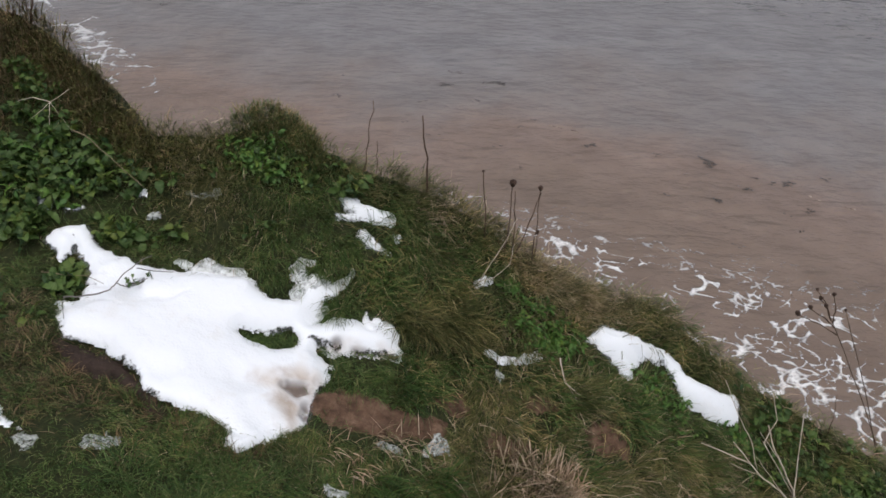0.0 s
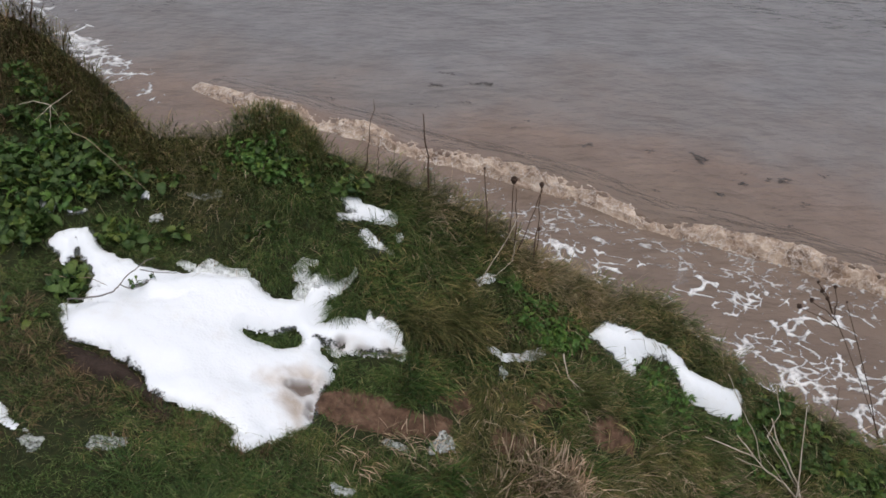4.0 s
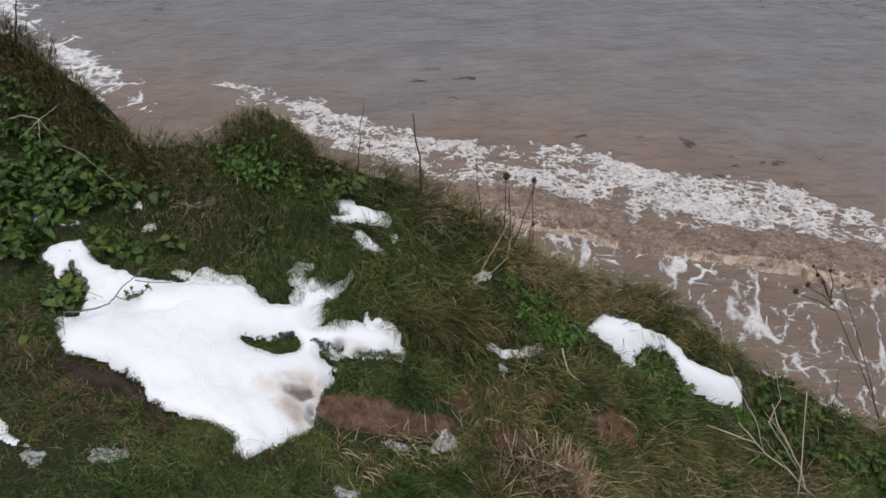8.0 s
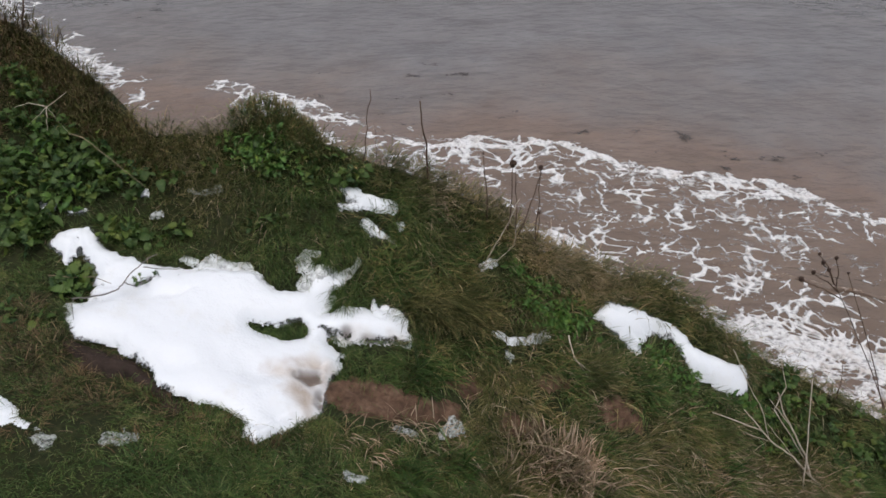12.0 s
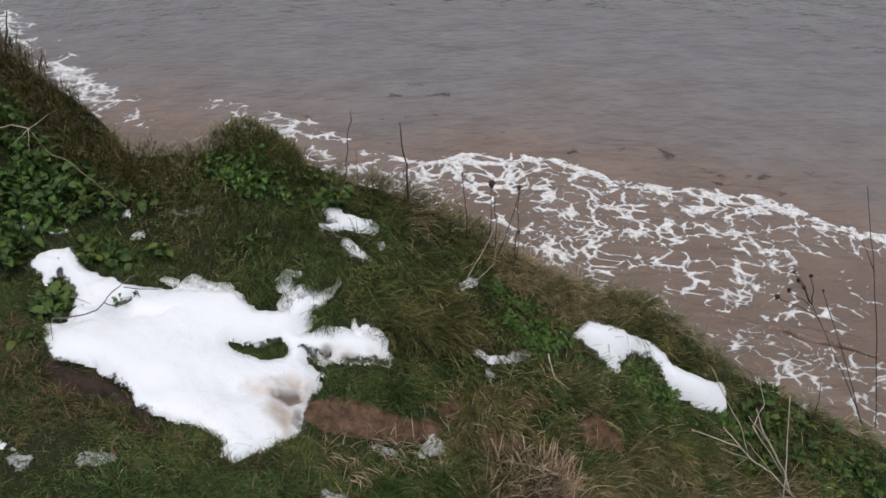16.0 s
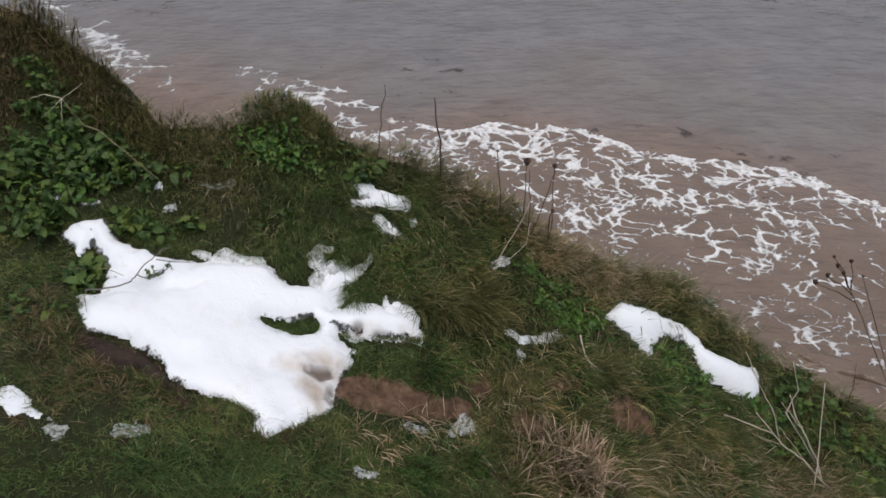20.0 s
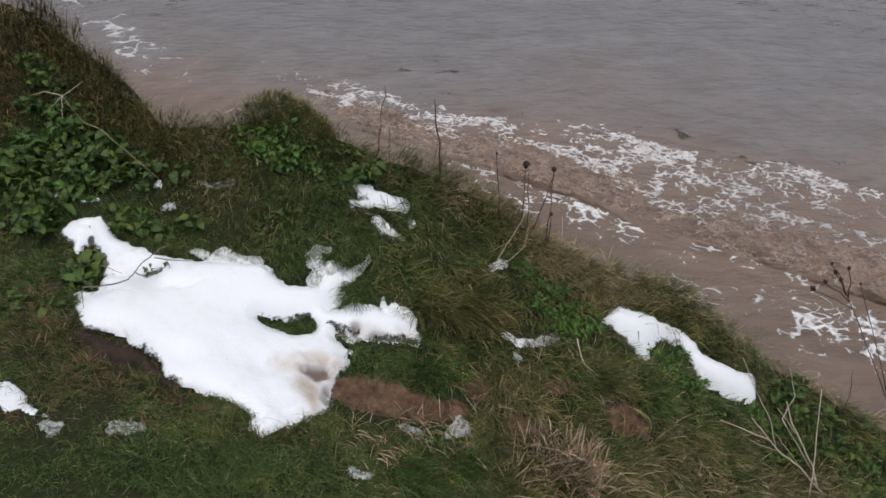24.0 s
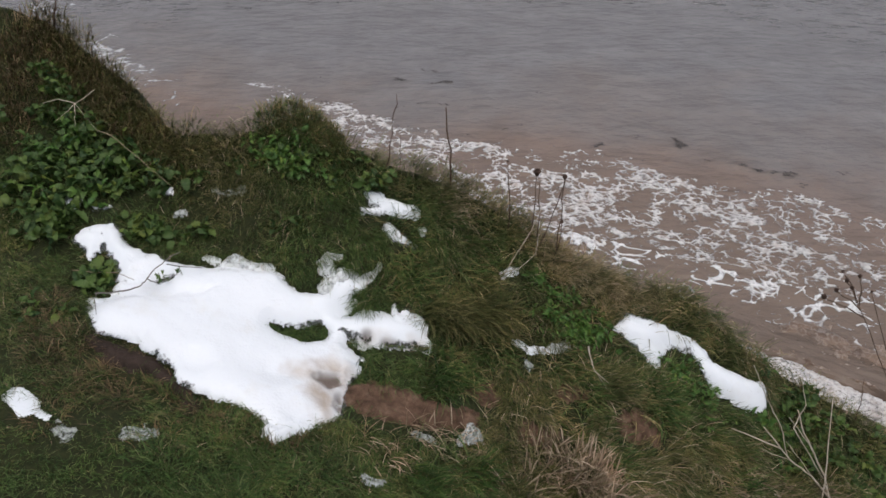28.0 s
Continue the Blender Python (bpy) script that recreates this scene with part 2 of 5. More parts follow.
CREST = roller_material("sandy_froth", [(0.36, (0.11, 0.07, 0.048)), (0.49, (0.3, 0.215, 0.155)), (0.66, (0.54, 0.44, 0.35))], 0.8)
WEED = rough_material("wet_seaweed", [(0.3, (0.02, 0.016, 0.014)), (0.7, (0.05, 0.038, 0.032))], 4, 40, 0.4, 0.01, 0.5)


def water_material():
    """Silty water: red-brown by the shore, grey out to sea; ripples ride with the sheet."""
    m, n, l, b = shader("silty_sea", 0.16, 0.5)
    b.inputs["IOR"].default_value = 1.33
    g = n.new("ShaderNodeNewGeometry")
    far = n.new("ShaderNodeVectorMath")
    far.operation = "DOT_PRODUCT"
    far.inputs[1].default_value = (0.25, 0.968, 0)
    l.new(g.outputs["Position"], far.inputs[0])
    blot = noise_node(n, l, 0.06, 6.0, g.outputs["Position"])
    wisp = noise_node(n, l, 0.35, 5.0, g.outputs["Position"])
    add = n.new("ShaderNodeMath")
    add.operation = "MULTIPLY_ADD"
    add.inputs[1].default_value = 38.0
    l.new(blot.outputs[0], add.inputs[0])
    l.new(far.outputs["Value"], add.inputs[2])
    rng = n.new("ShaderNodeMapRange")
    rng.inputs["From Min"].default_value, rng.inputs["From Max"].default_value = 50.0, 76.0
    l.new(add.outputs[0], rng.inputs["Value"])
    c = ramp(n, l, rng.outputs[0], [(0.0, SILT), (0.4, (0.189, 0.14, 0.114)), (0.72, (0.177, 0.156, 0.147)), (1.0, OFFSHORE)])
    d = ramp(n, l, wisp.outputs[0], [(0.3, (0.88, 0.87, 0.86)), (0.7, (1.1, 1.1, 1.1))])
    l.new(mix(n, l, 1.0, c.outputs[0], d.outputs[0], "MULTIPLY"), b.inputs["Base Color"])
    tc = n.new("ShaderNodeTexCoord")
    mp = n.new("ShaderNodeMapping")
    mp.inputs["Rotation"].default_value, mp.inputs["Scale"].default_value = (0, 0, radians(-22)), (0.5, 1.0, 1.0)
    l.new(tc.outputs["Object"], mp.inputs["Vector"])
    swell = noise_node(n, l, 0.24, 3.0, mp.outputs[0])
    chop = noise_node(n, l, 1.0, 4.0, mp.outputs[0], 0.6)
    bump(n, l, b, [(swell.outputs[0], 0.8, 1.4), (chop.outputs[0], 0.9, 0.5)])
    return m


SILT, OFFSHORE = (0.162, 0.12, 0.093), (0.178, 0.167, 0.167)
WATER = water_material()
# some grey of the mirrored sky is put into this base colour
SHALLOW = rough_material("shallow_backwash", [(0.3, (0.085, 0.067, 0.06)), (0.7, (0.125, 0.098, 0.086))], 0.25, 1.2, 0.22, 0.02, 0.4)


# ---- mesh helpers ----
def fast_mesh(name, co, quads, tris=None, smooth=True):
    """A mesh out of arrays: n x 3 places, quads m x 4, triangles k x 3."""
    me = bpy.data.meshes.new(name)
    loops = [np.asarray(quads, np.int32).ravel()]
    totals = [np.full(len(quads), 4, np.int32)]
    if tris is not None and len(tris):
        loops.append(np.asarray(tris, np.int32).ravel())
        totals.append(np.full(len(tris), 3, np.int32))
    loops, totals = np.concatenate(loops), np.concatenate(totals)
    me.vertices.add(len(co))
    me.vertices.foreach_set("co", np.asarray(co, np.float32).ravel())
    me.loops.add(len(loops))
    me.loops.foreach_set("vertex_index", loops)
    me.polygons.add(len(totals))
    me.polygons.foreach_set("loop_start", np.concatenate([[0], np.cumsum(totals)[:-1]]).astype(np.int32))
    if smooth:
        me.polygons.foreach_set("use_smooth", np.ones(len(totals), bool))
    me.update(calc_edges=True)
    me.validate()
    return me


def grid_mesh(name, X, Y, Z, keep=None):
    """A sheet over a grid of places; keep: which of its cells stay."""
    r, c = X.shape
    i = np.arange(r * c).reshape(r, c)
    q = np.stack([i[:-1, :-1], i[:-1, 1:], i[1:, 1:], i[1:, :-1]], -1)
    q = q[keep] if keep is not None else q.reshape(-1, 4)
    used = np.unique(q)
    back = np.zeros(r * c, np.int64)
    back[used] = np.arange(len(used))
    co = np.stack([X, Y, Z], -1).reshape(-1, 3)[used]
    return fast_mesh(name, co, back[q])


def part(name, data, material, parent, label=""):
    if isinstance(data, bmesh.types.BMesh):
        me = bpy.data.meshes.new(name)
        data.to_mesh(me)
        data.free()
        data = me
    if not data.materials:
        data.materials.append(material)
    ob = new(name, data)
    ob.parent = parent
    return tagged(ob, label)


def lattice(ix, iy, k):
    """A repeatable random number in 0..1 for each lattice point."""
    v = np.sin(ix * 127.1 + iy * 311.7 + k * 74.7) * 43758.5453
    return v - np.floor(v)


def value_noise(x, y, k=0):
    ix, iy = np.floor(x), np.floor(y)
    fx, fy = x - ix, y - iy
    fx, fy = fx * fx * (3 - 2 * fx), fy * fy * (3 - 2 * fy)
    a, b = lattice(ix, iy, k), lattice(ix + 1, iy, k)
    c, d = lattice(ix, iy + 1, k), lattice(ix + 1, iy + 1, k)
    return (a * (1 - fx) + b * fx) * (1 - fy) + (c * (1 - fx) + d * fx) * fy


def fbm(x, y, k=0, octaves=4):
    out, amp = 0.0, 0.5
    for o in range(octaves):
        out = out + amp * value_noise(x * 2**o + 17.3 * o, y * 2**o - 9.1 * o, k + o)
        amp *= 0.5
    return out


def cells(x, y, k=0):
    """Distance to the border of a random cell pattern."""
    ix, iy = np.floor(x), np.floor(y)
    one, two = np.full(x.shape, 9.0), np.full(x.shape, 9.0)
    for dx in (-1, 0, 1):
        for dy in (-1, 0, 1):
            cx, cy = ix + dx, iy + dy
            d = np.hypot(cx + lattice(cx, cy, k) - x, cy + lattice(cx, cy, k + 5) - y)
            two = np.where(d < one, one, np.minimum(two, d))
            one = np.minimum(one, d)
    return two - one


def capsules(x, y, shapes):
    """Signed distance to a run of tapered rounded bars (x, y, radius, x, y, radius)."""
    out = np.full(np.shape(x), 9.0)
    for x1, y1, r1, x2, y2, r2 in shapes:
        vx, vy = x2 - x1, y2 - y1
        t = np.clip(((x - x1) * vx + (y - y1) * vy) / (vx * vx + vy * vy + 1e-9), 0, 1)
        out = np.minimum(out, np.hypot(x - x1 - t * vx, y - y1 - t * vy) - r1 - (r2 - r1) * t)
    return out


# ---- the lie of the land ----
EDGE = [(-60, 3.4), (-4, 3.1), (-1.43, 2.33), (-1.18, 2.21), (-1.09, 2.15), (-1.03, 2.09), (-0.95, 2.055), (-0.87, 2.07), (-0.8, 2.08), (-0.72, 2.105),
        (-0.64, 2.135), (-0.575, 2.16), (-0.53, 2.163), (-0.48, 2.135), (-0.445, 2.095), (-0.37, 2.08), (-0.28, 2.07), (-0.08, 2.05), (0.11, 2.01), (0.24, 1.957), (0.34, 1.925), (0.5, 1.92),
        (0.69, 1.94), (0.89, 1.89), (1.06, 1.85), (1.33, 1.81), (1.6, 1.79), (4, 1.6), (60, 1.2)]
SEA = -24.0
ALONG, OUT = Vector((0.944, -0.329, 0)), Vector((0.329, 0.944, 0))


def edge(x):
    return np.interp(x, [p[0] for p in EDGE], [p[1] for p in EDGE])


def land(x, y, plain=False):
    """Height of the turf: a slope that falls along the cliff and lifts to its lip."""
    x, y = np.asarray(x, float), np.asarray(y, float)
    u = np.clip(x, -2.6, 2.6)
    v = 1.12 + 0.12 * np.logaddexp(0, (np.minimum(y, 2.7) - 1.12) / 0.12)
    z = 0.7 - 0.633 * u - 1.398 * v - 0.071 * u * u + 0.182 * u * v + 0.557 * v * v
    return z if plain else z + 0.085 * (fbm(x * 5.5, y * 5.5, 3, 2) - 0.38) + 0.03 * (fbm(x * 13, y * 13, 4, 2) - 0.38)


def slope(x, y):
    """The same without its tussocks."""
    return land(x, y, True)


def build_ground():
    xs = np.unique(np.concatenate([-2 - np.geomspace(58, 0.06, 48), np.linspace(-2, 2.1, 274), 2.1 + np.geomspace(0.06, 58, 48)]))
    inner = np.concatenate([-np.geomspace(60, 1.6, 20), np.linspace(-1.55, 0, 104)])
    face = np.array([(0.03, 0.02), (0.07, 0.06), (0.12, 0.15), (0.18, 0.32), (0.3, 0.8), (0.6, 2.0), (1.1, 4.5), (1.8, 8.0), (2.6, 13.0), (3.6, 19.0), (5.0, 25.0), (8.0, 26.5)])
    rows = len(inner) + len(face)
    X = np.tile(xs, (rows, 1))
    e = edge(xs)
    Y = np.concatenate([e + inner[:, None], e + face[:, :1]])
    Z = land(X, np.minimum(Y, e))
    Z[len(inner):] -= face[:, 1:]
    Y[len(inner):] += 0.5 * face[:, 1:] ** 0.5 * (fbm(X[len(inner):] * 0.8, Z[len(inner):] * 0.6, 8) - 0.5)
    top = grid_mesh("ground", X[: len(inner) + 4], Y[: len(inner) + 4], Z[: len(inner) + 4])
    top.materials.append(THATCH)
    tagged(new("ground", top), "dark earth and thatch under the cliff-top turf", "ground", kind="structure")
    low = grid_mesh("cliff_face", X[len(inner) + 3:], Y[len(inner) + 3:], Z[len(inner) + 3:])
    low.materials.append(CLIFF)
    tagged(new("cliff_face", low), "steep red earth cliff face above the sea", "cliff", kind="structure")


build_ground()

# ---- the sea ----
def build_sea():
    q = np.sinh(np.linspace(-6, 6, 90)) * 20
    X, Y = np.meshgrid(q, q)
    me = grid_mesh("water", X, Y, 0 * X)
    me.materials.append(WATER)
    return tagged(new("water", me), "brown silty sea turning grey farther out", "sea", kind="structure")


water = build_sea()
water.location = (0, 0, SEA)


def at_sea(s, d, z=0.0):
    """A place s metres along the shore and d metres out, z above the still water."""
    return Vector((0, 0, SEA + z)) + s * ALONG + d * OUT


TURN = math.degrees(math.atan2(ALONG.y, ALONG.x))
RISE = 0.16  # height of a foam raft from its deepest thread to its top


def lace(s, d):
    """Net of foam: rounded threads round open cells of three sizes, thicker in some places."""
    patch = fbm(s * 0.2, d * 0.33, 61, 3)
    ws = s + 2.4 * (fbm(s * 0.4, d * 0.45, 21, 2) - 0.375) + 0.75 * (fbm(s * 1.3, d * 1.5, 31, 2) - 0.375)
    wd = d + 2.2 * (fbm(s * 0.4, d * 0.45, 41, 2) - 0.375) + 0.7 * (fbm(s * 1.3, d * 1.5, 51, 2) - 0.375)
    wear = fbm(s * 0.5, d * 0.6, 65, 3)
    big = np.exp(-cells(ws * 0.4, wd * 0.46, 2) / 0.13)
    mid = np.exp(-cells(ws * 0.95, wd * 1.05, 9) / 0.18)
    fine = np.exp(-cells(ws * 2.1, wd * 2.3, 19) / 0.22)
    inshore = np.clip((39.5 - d) / 4, 0, 1)
    torn = 0.35 + 1.3 * np.clip(2.2 * fbm(s * 0.9, d * 1.1, 69, 3) - 0.45, 0, 1)
    net = (1.05 - 0.6 * inshore) * big * (0.4 + wear) * torn + 0.66 * mid * (0.2 + 1.8 * wear) * torn + (0.45 + 0.25 * inshore) * fine * (1.5 - 1.6 * wear)
    return net + 1.5 * (patch - 0.44) + 0.18 * (fbm(s * 3.2, d * 3.8, 71, 3) - 0.44)


def feather(s, d):
    """Churned foam: a fine torn web of curled threads and specks."""
    ws = 0.85 * s + 1.0 * (fbm(s * 0.7, d * 0.9, 23, 3) - 0.44) + 0.5 * (fbm(s * 2.2, d * 2.6, 25, 2) - 0.375)
    wd = d + 1.0 * (fbm(s * 0.7, d * 0.9, 43, 3) - 0.44) + 0.5 * (fbm(s * 2.2, d * 2.6, 45, 2) - 0.375)
    web = 0.75 * np.exp(-cells(ws * 1.35, wd * 1.6, 27) / 0.13) + 0.6 * np.exp(-cells(ws * 2.7, wd * 3.1, 29) / 0.17)
    torn = np.clip(2.2 * fbm(s * 1.1, d * 1.3, 57, 3) - 0.35, 0.2, 1.3)
    return web * torn + 0.75 * (fbm(s * 0.3, d * 0.42, 61, 3) - 0.44) + 0.3 * (fbm(s * 4.0, d * 4.6, 71, 2) - 0.375)


def rim(s, d, line):
    """How far inside the outer border of the foam a place lies."""
    at = np.interp(s, [p[0] for p in line], [p[1] for p in line])
    return at + 1.3 * (fbm(s * 0.45, 0 * s, 73, 4) - 0.47) + 0.5 * (fbm(s * 1.7, d * 1.9, 75, 3) - 0.44) - d


SETTLED = [(-34, 42.4), (-25, 42.1), (-21, 40.4), (-19, 39.6), (-15, 38.9), (-13.2, 41.3), (-9, 42.4), (-6, 41.9), (-3, 40.9), (0, 41.5), (3.6, 42), (7, 41.5), (11, 39.9), (16, 40), (26, 39.5)]
FRESHLY = [(-34, 42.4), (-25, 42.2), (-20, 41), (-15, 40), (-10, 41.2), (-6.7, 42), (-3, 41.5), (0.5, 41.3), (4.3, 41.8), (9.3, 41.2), (11, 40.2), (16, 40), (26, 39.5)]


def edged(s, d, line=SETTLED, white=0.36, ragged=0.0):
    """A thick white border on the side of the open sea, beyond which there is no foam."""
    e = rim(s, d, line) + ragged * (fbm(s * 1.1, d * 1.2, 77, 3) - 0.44)
    return np.where(e > 0, white * np.clip((s + 17) / 4, 0.3, 1) * np.exp(-e / 1.0), 0) - 1.6 * np.clip(-e / 0.6, 0, 1)


def edged_fresh(s, d):
    return edged(s, d, FRESHLY, 0.1, 1.8)


def streaks(s, d):
    """Foam drawn out by the water running back off the shore."""
    ws = s + 0.12 * (d - 30) + 1.3 * (fbm(s * 0.45, d * 0.3, 81, 3) - 0.44) + 0.35 * (fbm(s * 1.8, d * 1.4, 83, 3) - 0.44)
    thread = 0.0
    for q, r, share, k in ((1.0, 0.16, 0.6, 85), (2.2, 0.34, 0.5, 87), (4.6, 0.8, 0.3, 89)):
        thread = thread + share * np.exp(-np.abs(value_noise(ws * q, d * r, k) - 0.5) / 0.075)
    return thread * (0.3 + 1.5 * fbm(s * 0.6, d * 0.45, 91, 3)) + 1.1 * fbm(s * 0.35, d * 0.3, 97, 3) + 0.5 * fbm(s * 3.5, d * 2.5, 99, 3)


LACE_RANK = np.sort(lace(np.random.uniform(-30, 30, 20000), np.random.uniform(20, 50, 20000)))
FEATHER_RANK = np.sort(feather(np.random.uniform(-30, 30, 20000), np.random.uniform(20, 50, 20000)))
STREAK_RANK = np.sort(streaks(np.random.uniform(-30, 30, 20000), np.random.uniform(20, 50, 20000)))


def lace_far(s, d):
    """The same foam where the shore bends away under the far bank."""
    return np.quantile(LACE_RANK, 0.1) + 0.75 * (lace(s, d) - np.quantile(LACE_RANK, 0.5)) + 0.8 * np.clip((-34 - s) / 9, 0.15, 1) * np.exp(-((d - 36.6 - 0.56 * (-36 - s)) / 2.1) ** 2) - 1.2 * np.clip((np.abs(d - 36.6 - 0.56 * (-36 - s)) - 2.4) / 2.0, 0, 1)


def raft(name, s0, s1, d0, d1, field, ranks, label, step=0.068, border=None, material=SURF):
    """A sheet of foam as relief: how far it stands out of the water tells how much of it shows."""
    sc, dc = (s0 + s1) / 2, (d0 + d1) / 2
    s, d = np.meshgrid(np.arange(s0, s1 + step, step), np.arange(d0, d1 + step, step))
    u = np.searchsorted(ranks, field(s, d).ravel()).reshape(s.shape) / len(ranks)
    u = u + border(s, d) if border else u
    z = RISE * (u - 0.5)
    me = grid_mesh(name, s - sc, d - dc, z)
    me.materials.append(material)
    ob = tagged(new(name, me), label, "sea foam", "surf along the shore", "stuff")
    return ob, sc, dc


def front(t):
    """How far out the breaking wave stands."""
    return np.interp(t, [0, 1.5, 3, 4.5, 6.5, 7, 8, 9.5, 11, 12, 13], [43.5, 40.6, 37.3, 36.9, 36.0, 35.4, 33.8, 30.6, 29.2, 27.4, 24])


def tilt(t):
    """How many degrees the wave's line is turned against the shore's."""
    return float(np.interp(t, [0, 3, 4.5, 6.5, 8, 9, 9.6, 11, 12.5], [-3, -3, -4, 6, 6, 6, 1, -13, -14]))


def lead(s, t):
    """The wave's place before one stretch of the shore."""
    return float(front(t)) + s * math.tan(math.radians(tilt(t) - 2))


def front_2(t):
    return np.interp(t, [18, 22, 24, 25, 26, 27, 28], [45, 39.5, 36.0, 34.9, 33.9, 32.9, 30.0])


def band(d, a, b, w=1.2):
    return 1 / (1 + np.exp(np.clip(-(d - a) / w, -60, 60))) / (1 + np.exp(np.clip((d - b) / w, -60, 60)))


def churned(t):
    """The share of the foam that is still churned rather than settled into a net."""
    return float(np.interp(t, [4, 7, 9, 10, 11, 13, 15, 18, 20.5, 23.5, 28], [1, 0.95, 0.85, 0.65, 0.45, 0.35, 0.3, 0.2, 0.15, 0.85, 0.9]))


def drift(t):
    """How far the old foam has been carried out again."""
    return float(np.interp(t, [9, 12.5, 14.5, 19, 21.5, 24.5, 26, 27, 28], [0, 0.1, 0.3, 1.5, 2.9, 3.8, 3.3, 2.4, 1.8]))


def cover(s, d, t):
    """The share of the water that foam hides, at a place and time."""
    if s < -33:
        return 0.4 * (0.75 + 0.25 * math.sin(0.22 * t - 0.9))
    c = (0.34 + 0.06 * min(1, t / 4)) * band(d, 20, 35.3 + 0.5 * min(t, 4), 0.7) * math.exp(-(t / 11) ** 2)
    f = lead(s, t)
    gone = 1 / (1 + math.exp(-(d - f - 0.4) / 0.5)) if t > 2.6 else 0.0
    fresh = min(1.0, max(0.0, (t - 4.7) / 1.8))
    late = min(1.0, max(0.0, (t - 10) / 5))
    inner = float(np.interp(t, [5, 7, 8, 9.5, 12.5], [36.4, 36.2, 36.8, 39.2, 39.6])) + 0.14 * max(0.0, s) * (t < 13)
    full = float(np.interp(t, [5, 8, 9.5, 12, 15, 18, 21, 24, 28], [0.8, 0.86, 0.86, 0.74, 0.58, 0.5, 0.46, 0.38, 0.32]))
    full *= float(np.interp(s, [-33, -18, -12, -3, 3, 9], [0.7 - 0.3 * late, 0.85 - 0.5 * late, 1, 1, 0.95, 0.92]))
    near = float(np.interp(t, [5, 8, 9.5, 12, 15, 18, 21, 24, 28], [0.5, 0.5, 0.46, 0.46, 0.43, 0.42, 0.39, 0.36, 0.32]))
    near *= 1 + late * float(np.interp(s, [-30, -18, -14, -11.5, -3, 3, 9, 18], [-0.3, -0.3, -0.25, 0.55, 0.5, 0.1, -0.15, -0.35])) * band(d, 34, 41)
    near *= 1 - 0.35 * late * band(d, 18, 31)
    c = c * (1 - gone) + gone * fresh * (full * band(d, inner, 44, 0.5) + near * band(d, 18, inner + 0.3, 0.7))
    c += 0.5 * math.exp(-((s - 0.5) / 3) ** 2 - ((d - 33.6) / 2.2) ** 2 - ((t - 6.6) / 1.1) ** 2)
    if 8.5 < t < 15.5:
        c += 0.5 * math.exp(-((d - max(f, 27.5) - 0.9) / 1.4) ** 2) * min(1, t - 8.5) * min(1, (15.5 - t) / 2.5)
    if t > 21:
        f2 = front_2(t)
        d = d + drift(t)
        grow = min(1, (t - 21) / 3)
        c *= 1 - 0.8 * min(1, max(0, t - 23.6) / 2.0) / (1 + math.exp((d - f2 - 0.14 * -s) / 0.5))
        c *= 1 - 0.2 * grow * band(d, f2 + 0.3, f2 + 2.4, 0.5)
        c += 0.24 * grow * band(d, 36.5, 44.5, 0.6) / (1 + math.exp((s + 11) / 1.5)) * band(d, f2 + 0.5, 60, 0.5)
        c += grow * 0.1 * band(d, f2 + 3.2, 45.5, 0.7)
        c *= 1 + grow * (0.5 * math.exp(-((s + 3.5) / 3.5) ** 2 - ((d - 45.4) / 2) ** 2) + 0.5 * math.exp(-((s - 7) / 3.5) ** 2 - ((d - 45) / 1.8) ** 2) - 0.5 * math.exp(-((s - 1.7) / 1.7) ** 2) * band(d, 42.5, 50, 0.5))
        c *= 1 - (0.4 if t < 25.5 else 0.1) * grow * band(d, 36, 42.5, 0.6) / (1 + math.exp(-(s - 2) / 1.2))
        c += 0.13 * grow * min(1, max(0, 28.7 - t)) * band(d, f2 - 1.5, 41, 0.6) / (1 + math.exp(-(s + 14) / 2))
        c += 0.42 * math.exp(-((s - 9.5) / 2.2) ** 2 - ((d - 31.2) / 1.3) ** 2) * min(1, max(0, t - 21.5)) * min(1, max(0, (26.9 - t) / 1.2))
    return float(min(0.97, c))


TIMES = [0, 1.5, 2.6, 3.3, 4, 4.7, 5.5, 6.3, 7, 8, 9, 10, 11, 12, 13.2, 14.5, 16, 18, 20, 21.5, 23, 24, 25, 26, 27, 28]
RAFTS = []
RAFTS.append(raft("foam_raft", -66, -33, 36.5, 58, lace_far, LACE_RANK, "patch of white surf on brown water under the cliff", 0.13))
for i in range(25):
    for s0 in range(-33, 24, 3):
        d0 = 20 + 1.0 * i
        if d0 + 1 > 29.0 - 0.4 * (s0 + 3) and d0 + 1 > 22 and d0 > 20 + 0.5 * (s0 - 12):
            RAFTS.append(raft("foam_raft", s0, s0 + 3, d0, d0 + 1, lace, LACE_RANK, "lacy white surf foam floating on brown water", border=edged))
CHURN = []
for i in range(14):
    for s0 in range(-33, 24, 3):
        if 33 + i > 29.0 - 0.4 * (s0 + 3) and 33 + i > 20 + 0.5 * (s0 - 12):
            CHURN.append(raft("churned_foam", s0, s0 + 3, 33.0 + i, 34.0 + i, feather, FEATHER_RANK, "feathery white foam churned up by a breaking wave", border=edged_fresh, material=WEB))
STREAKS = [raft("backwash_foam", s0, s0 + 8, 23.0, 33.5, streaks, STREAK_RANK, "white foam streaks drawn out by the backwash", 0.085) for s0 in (-9, -1, 7, 15)]


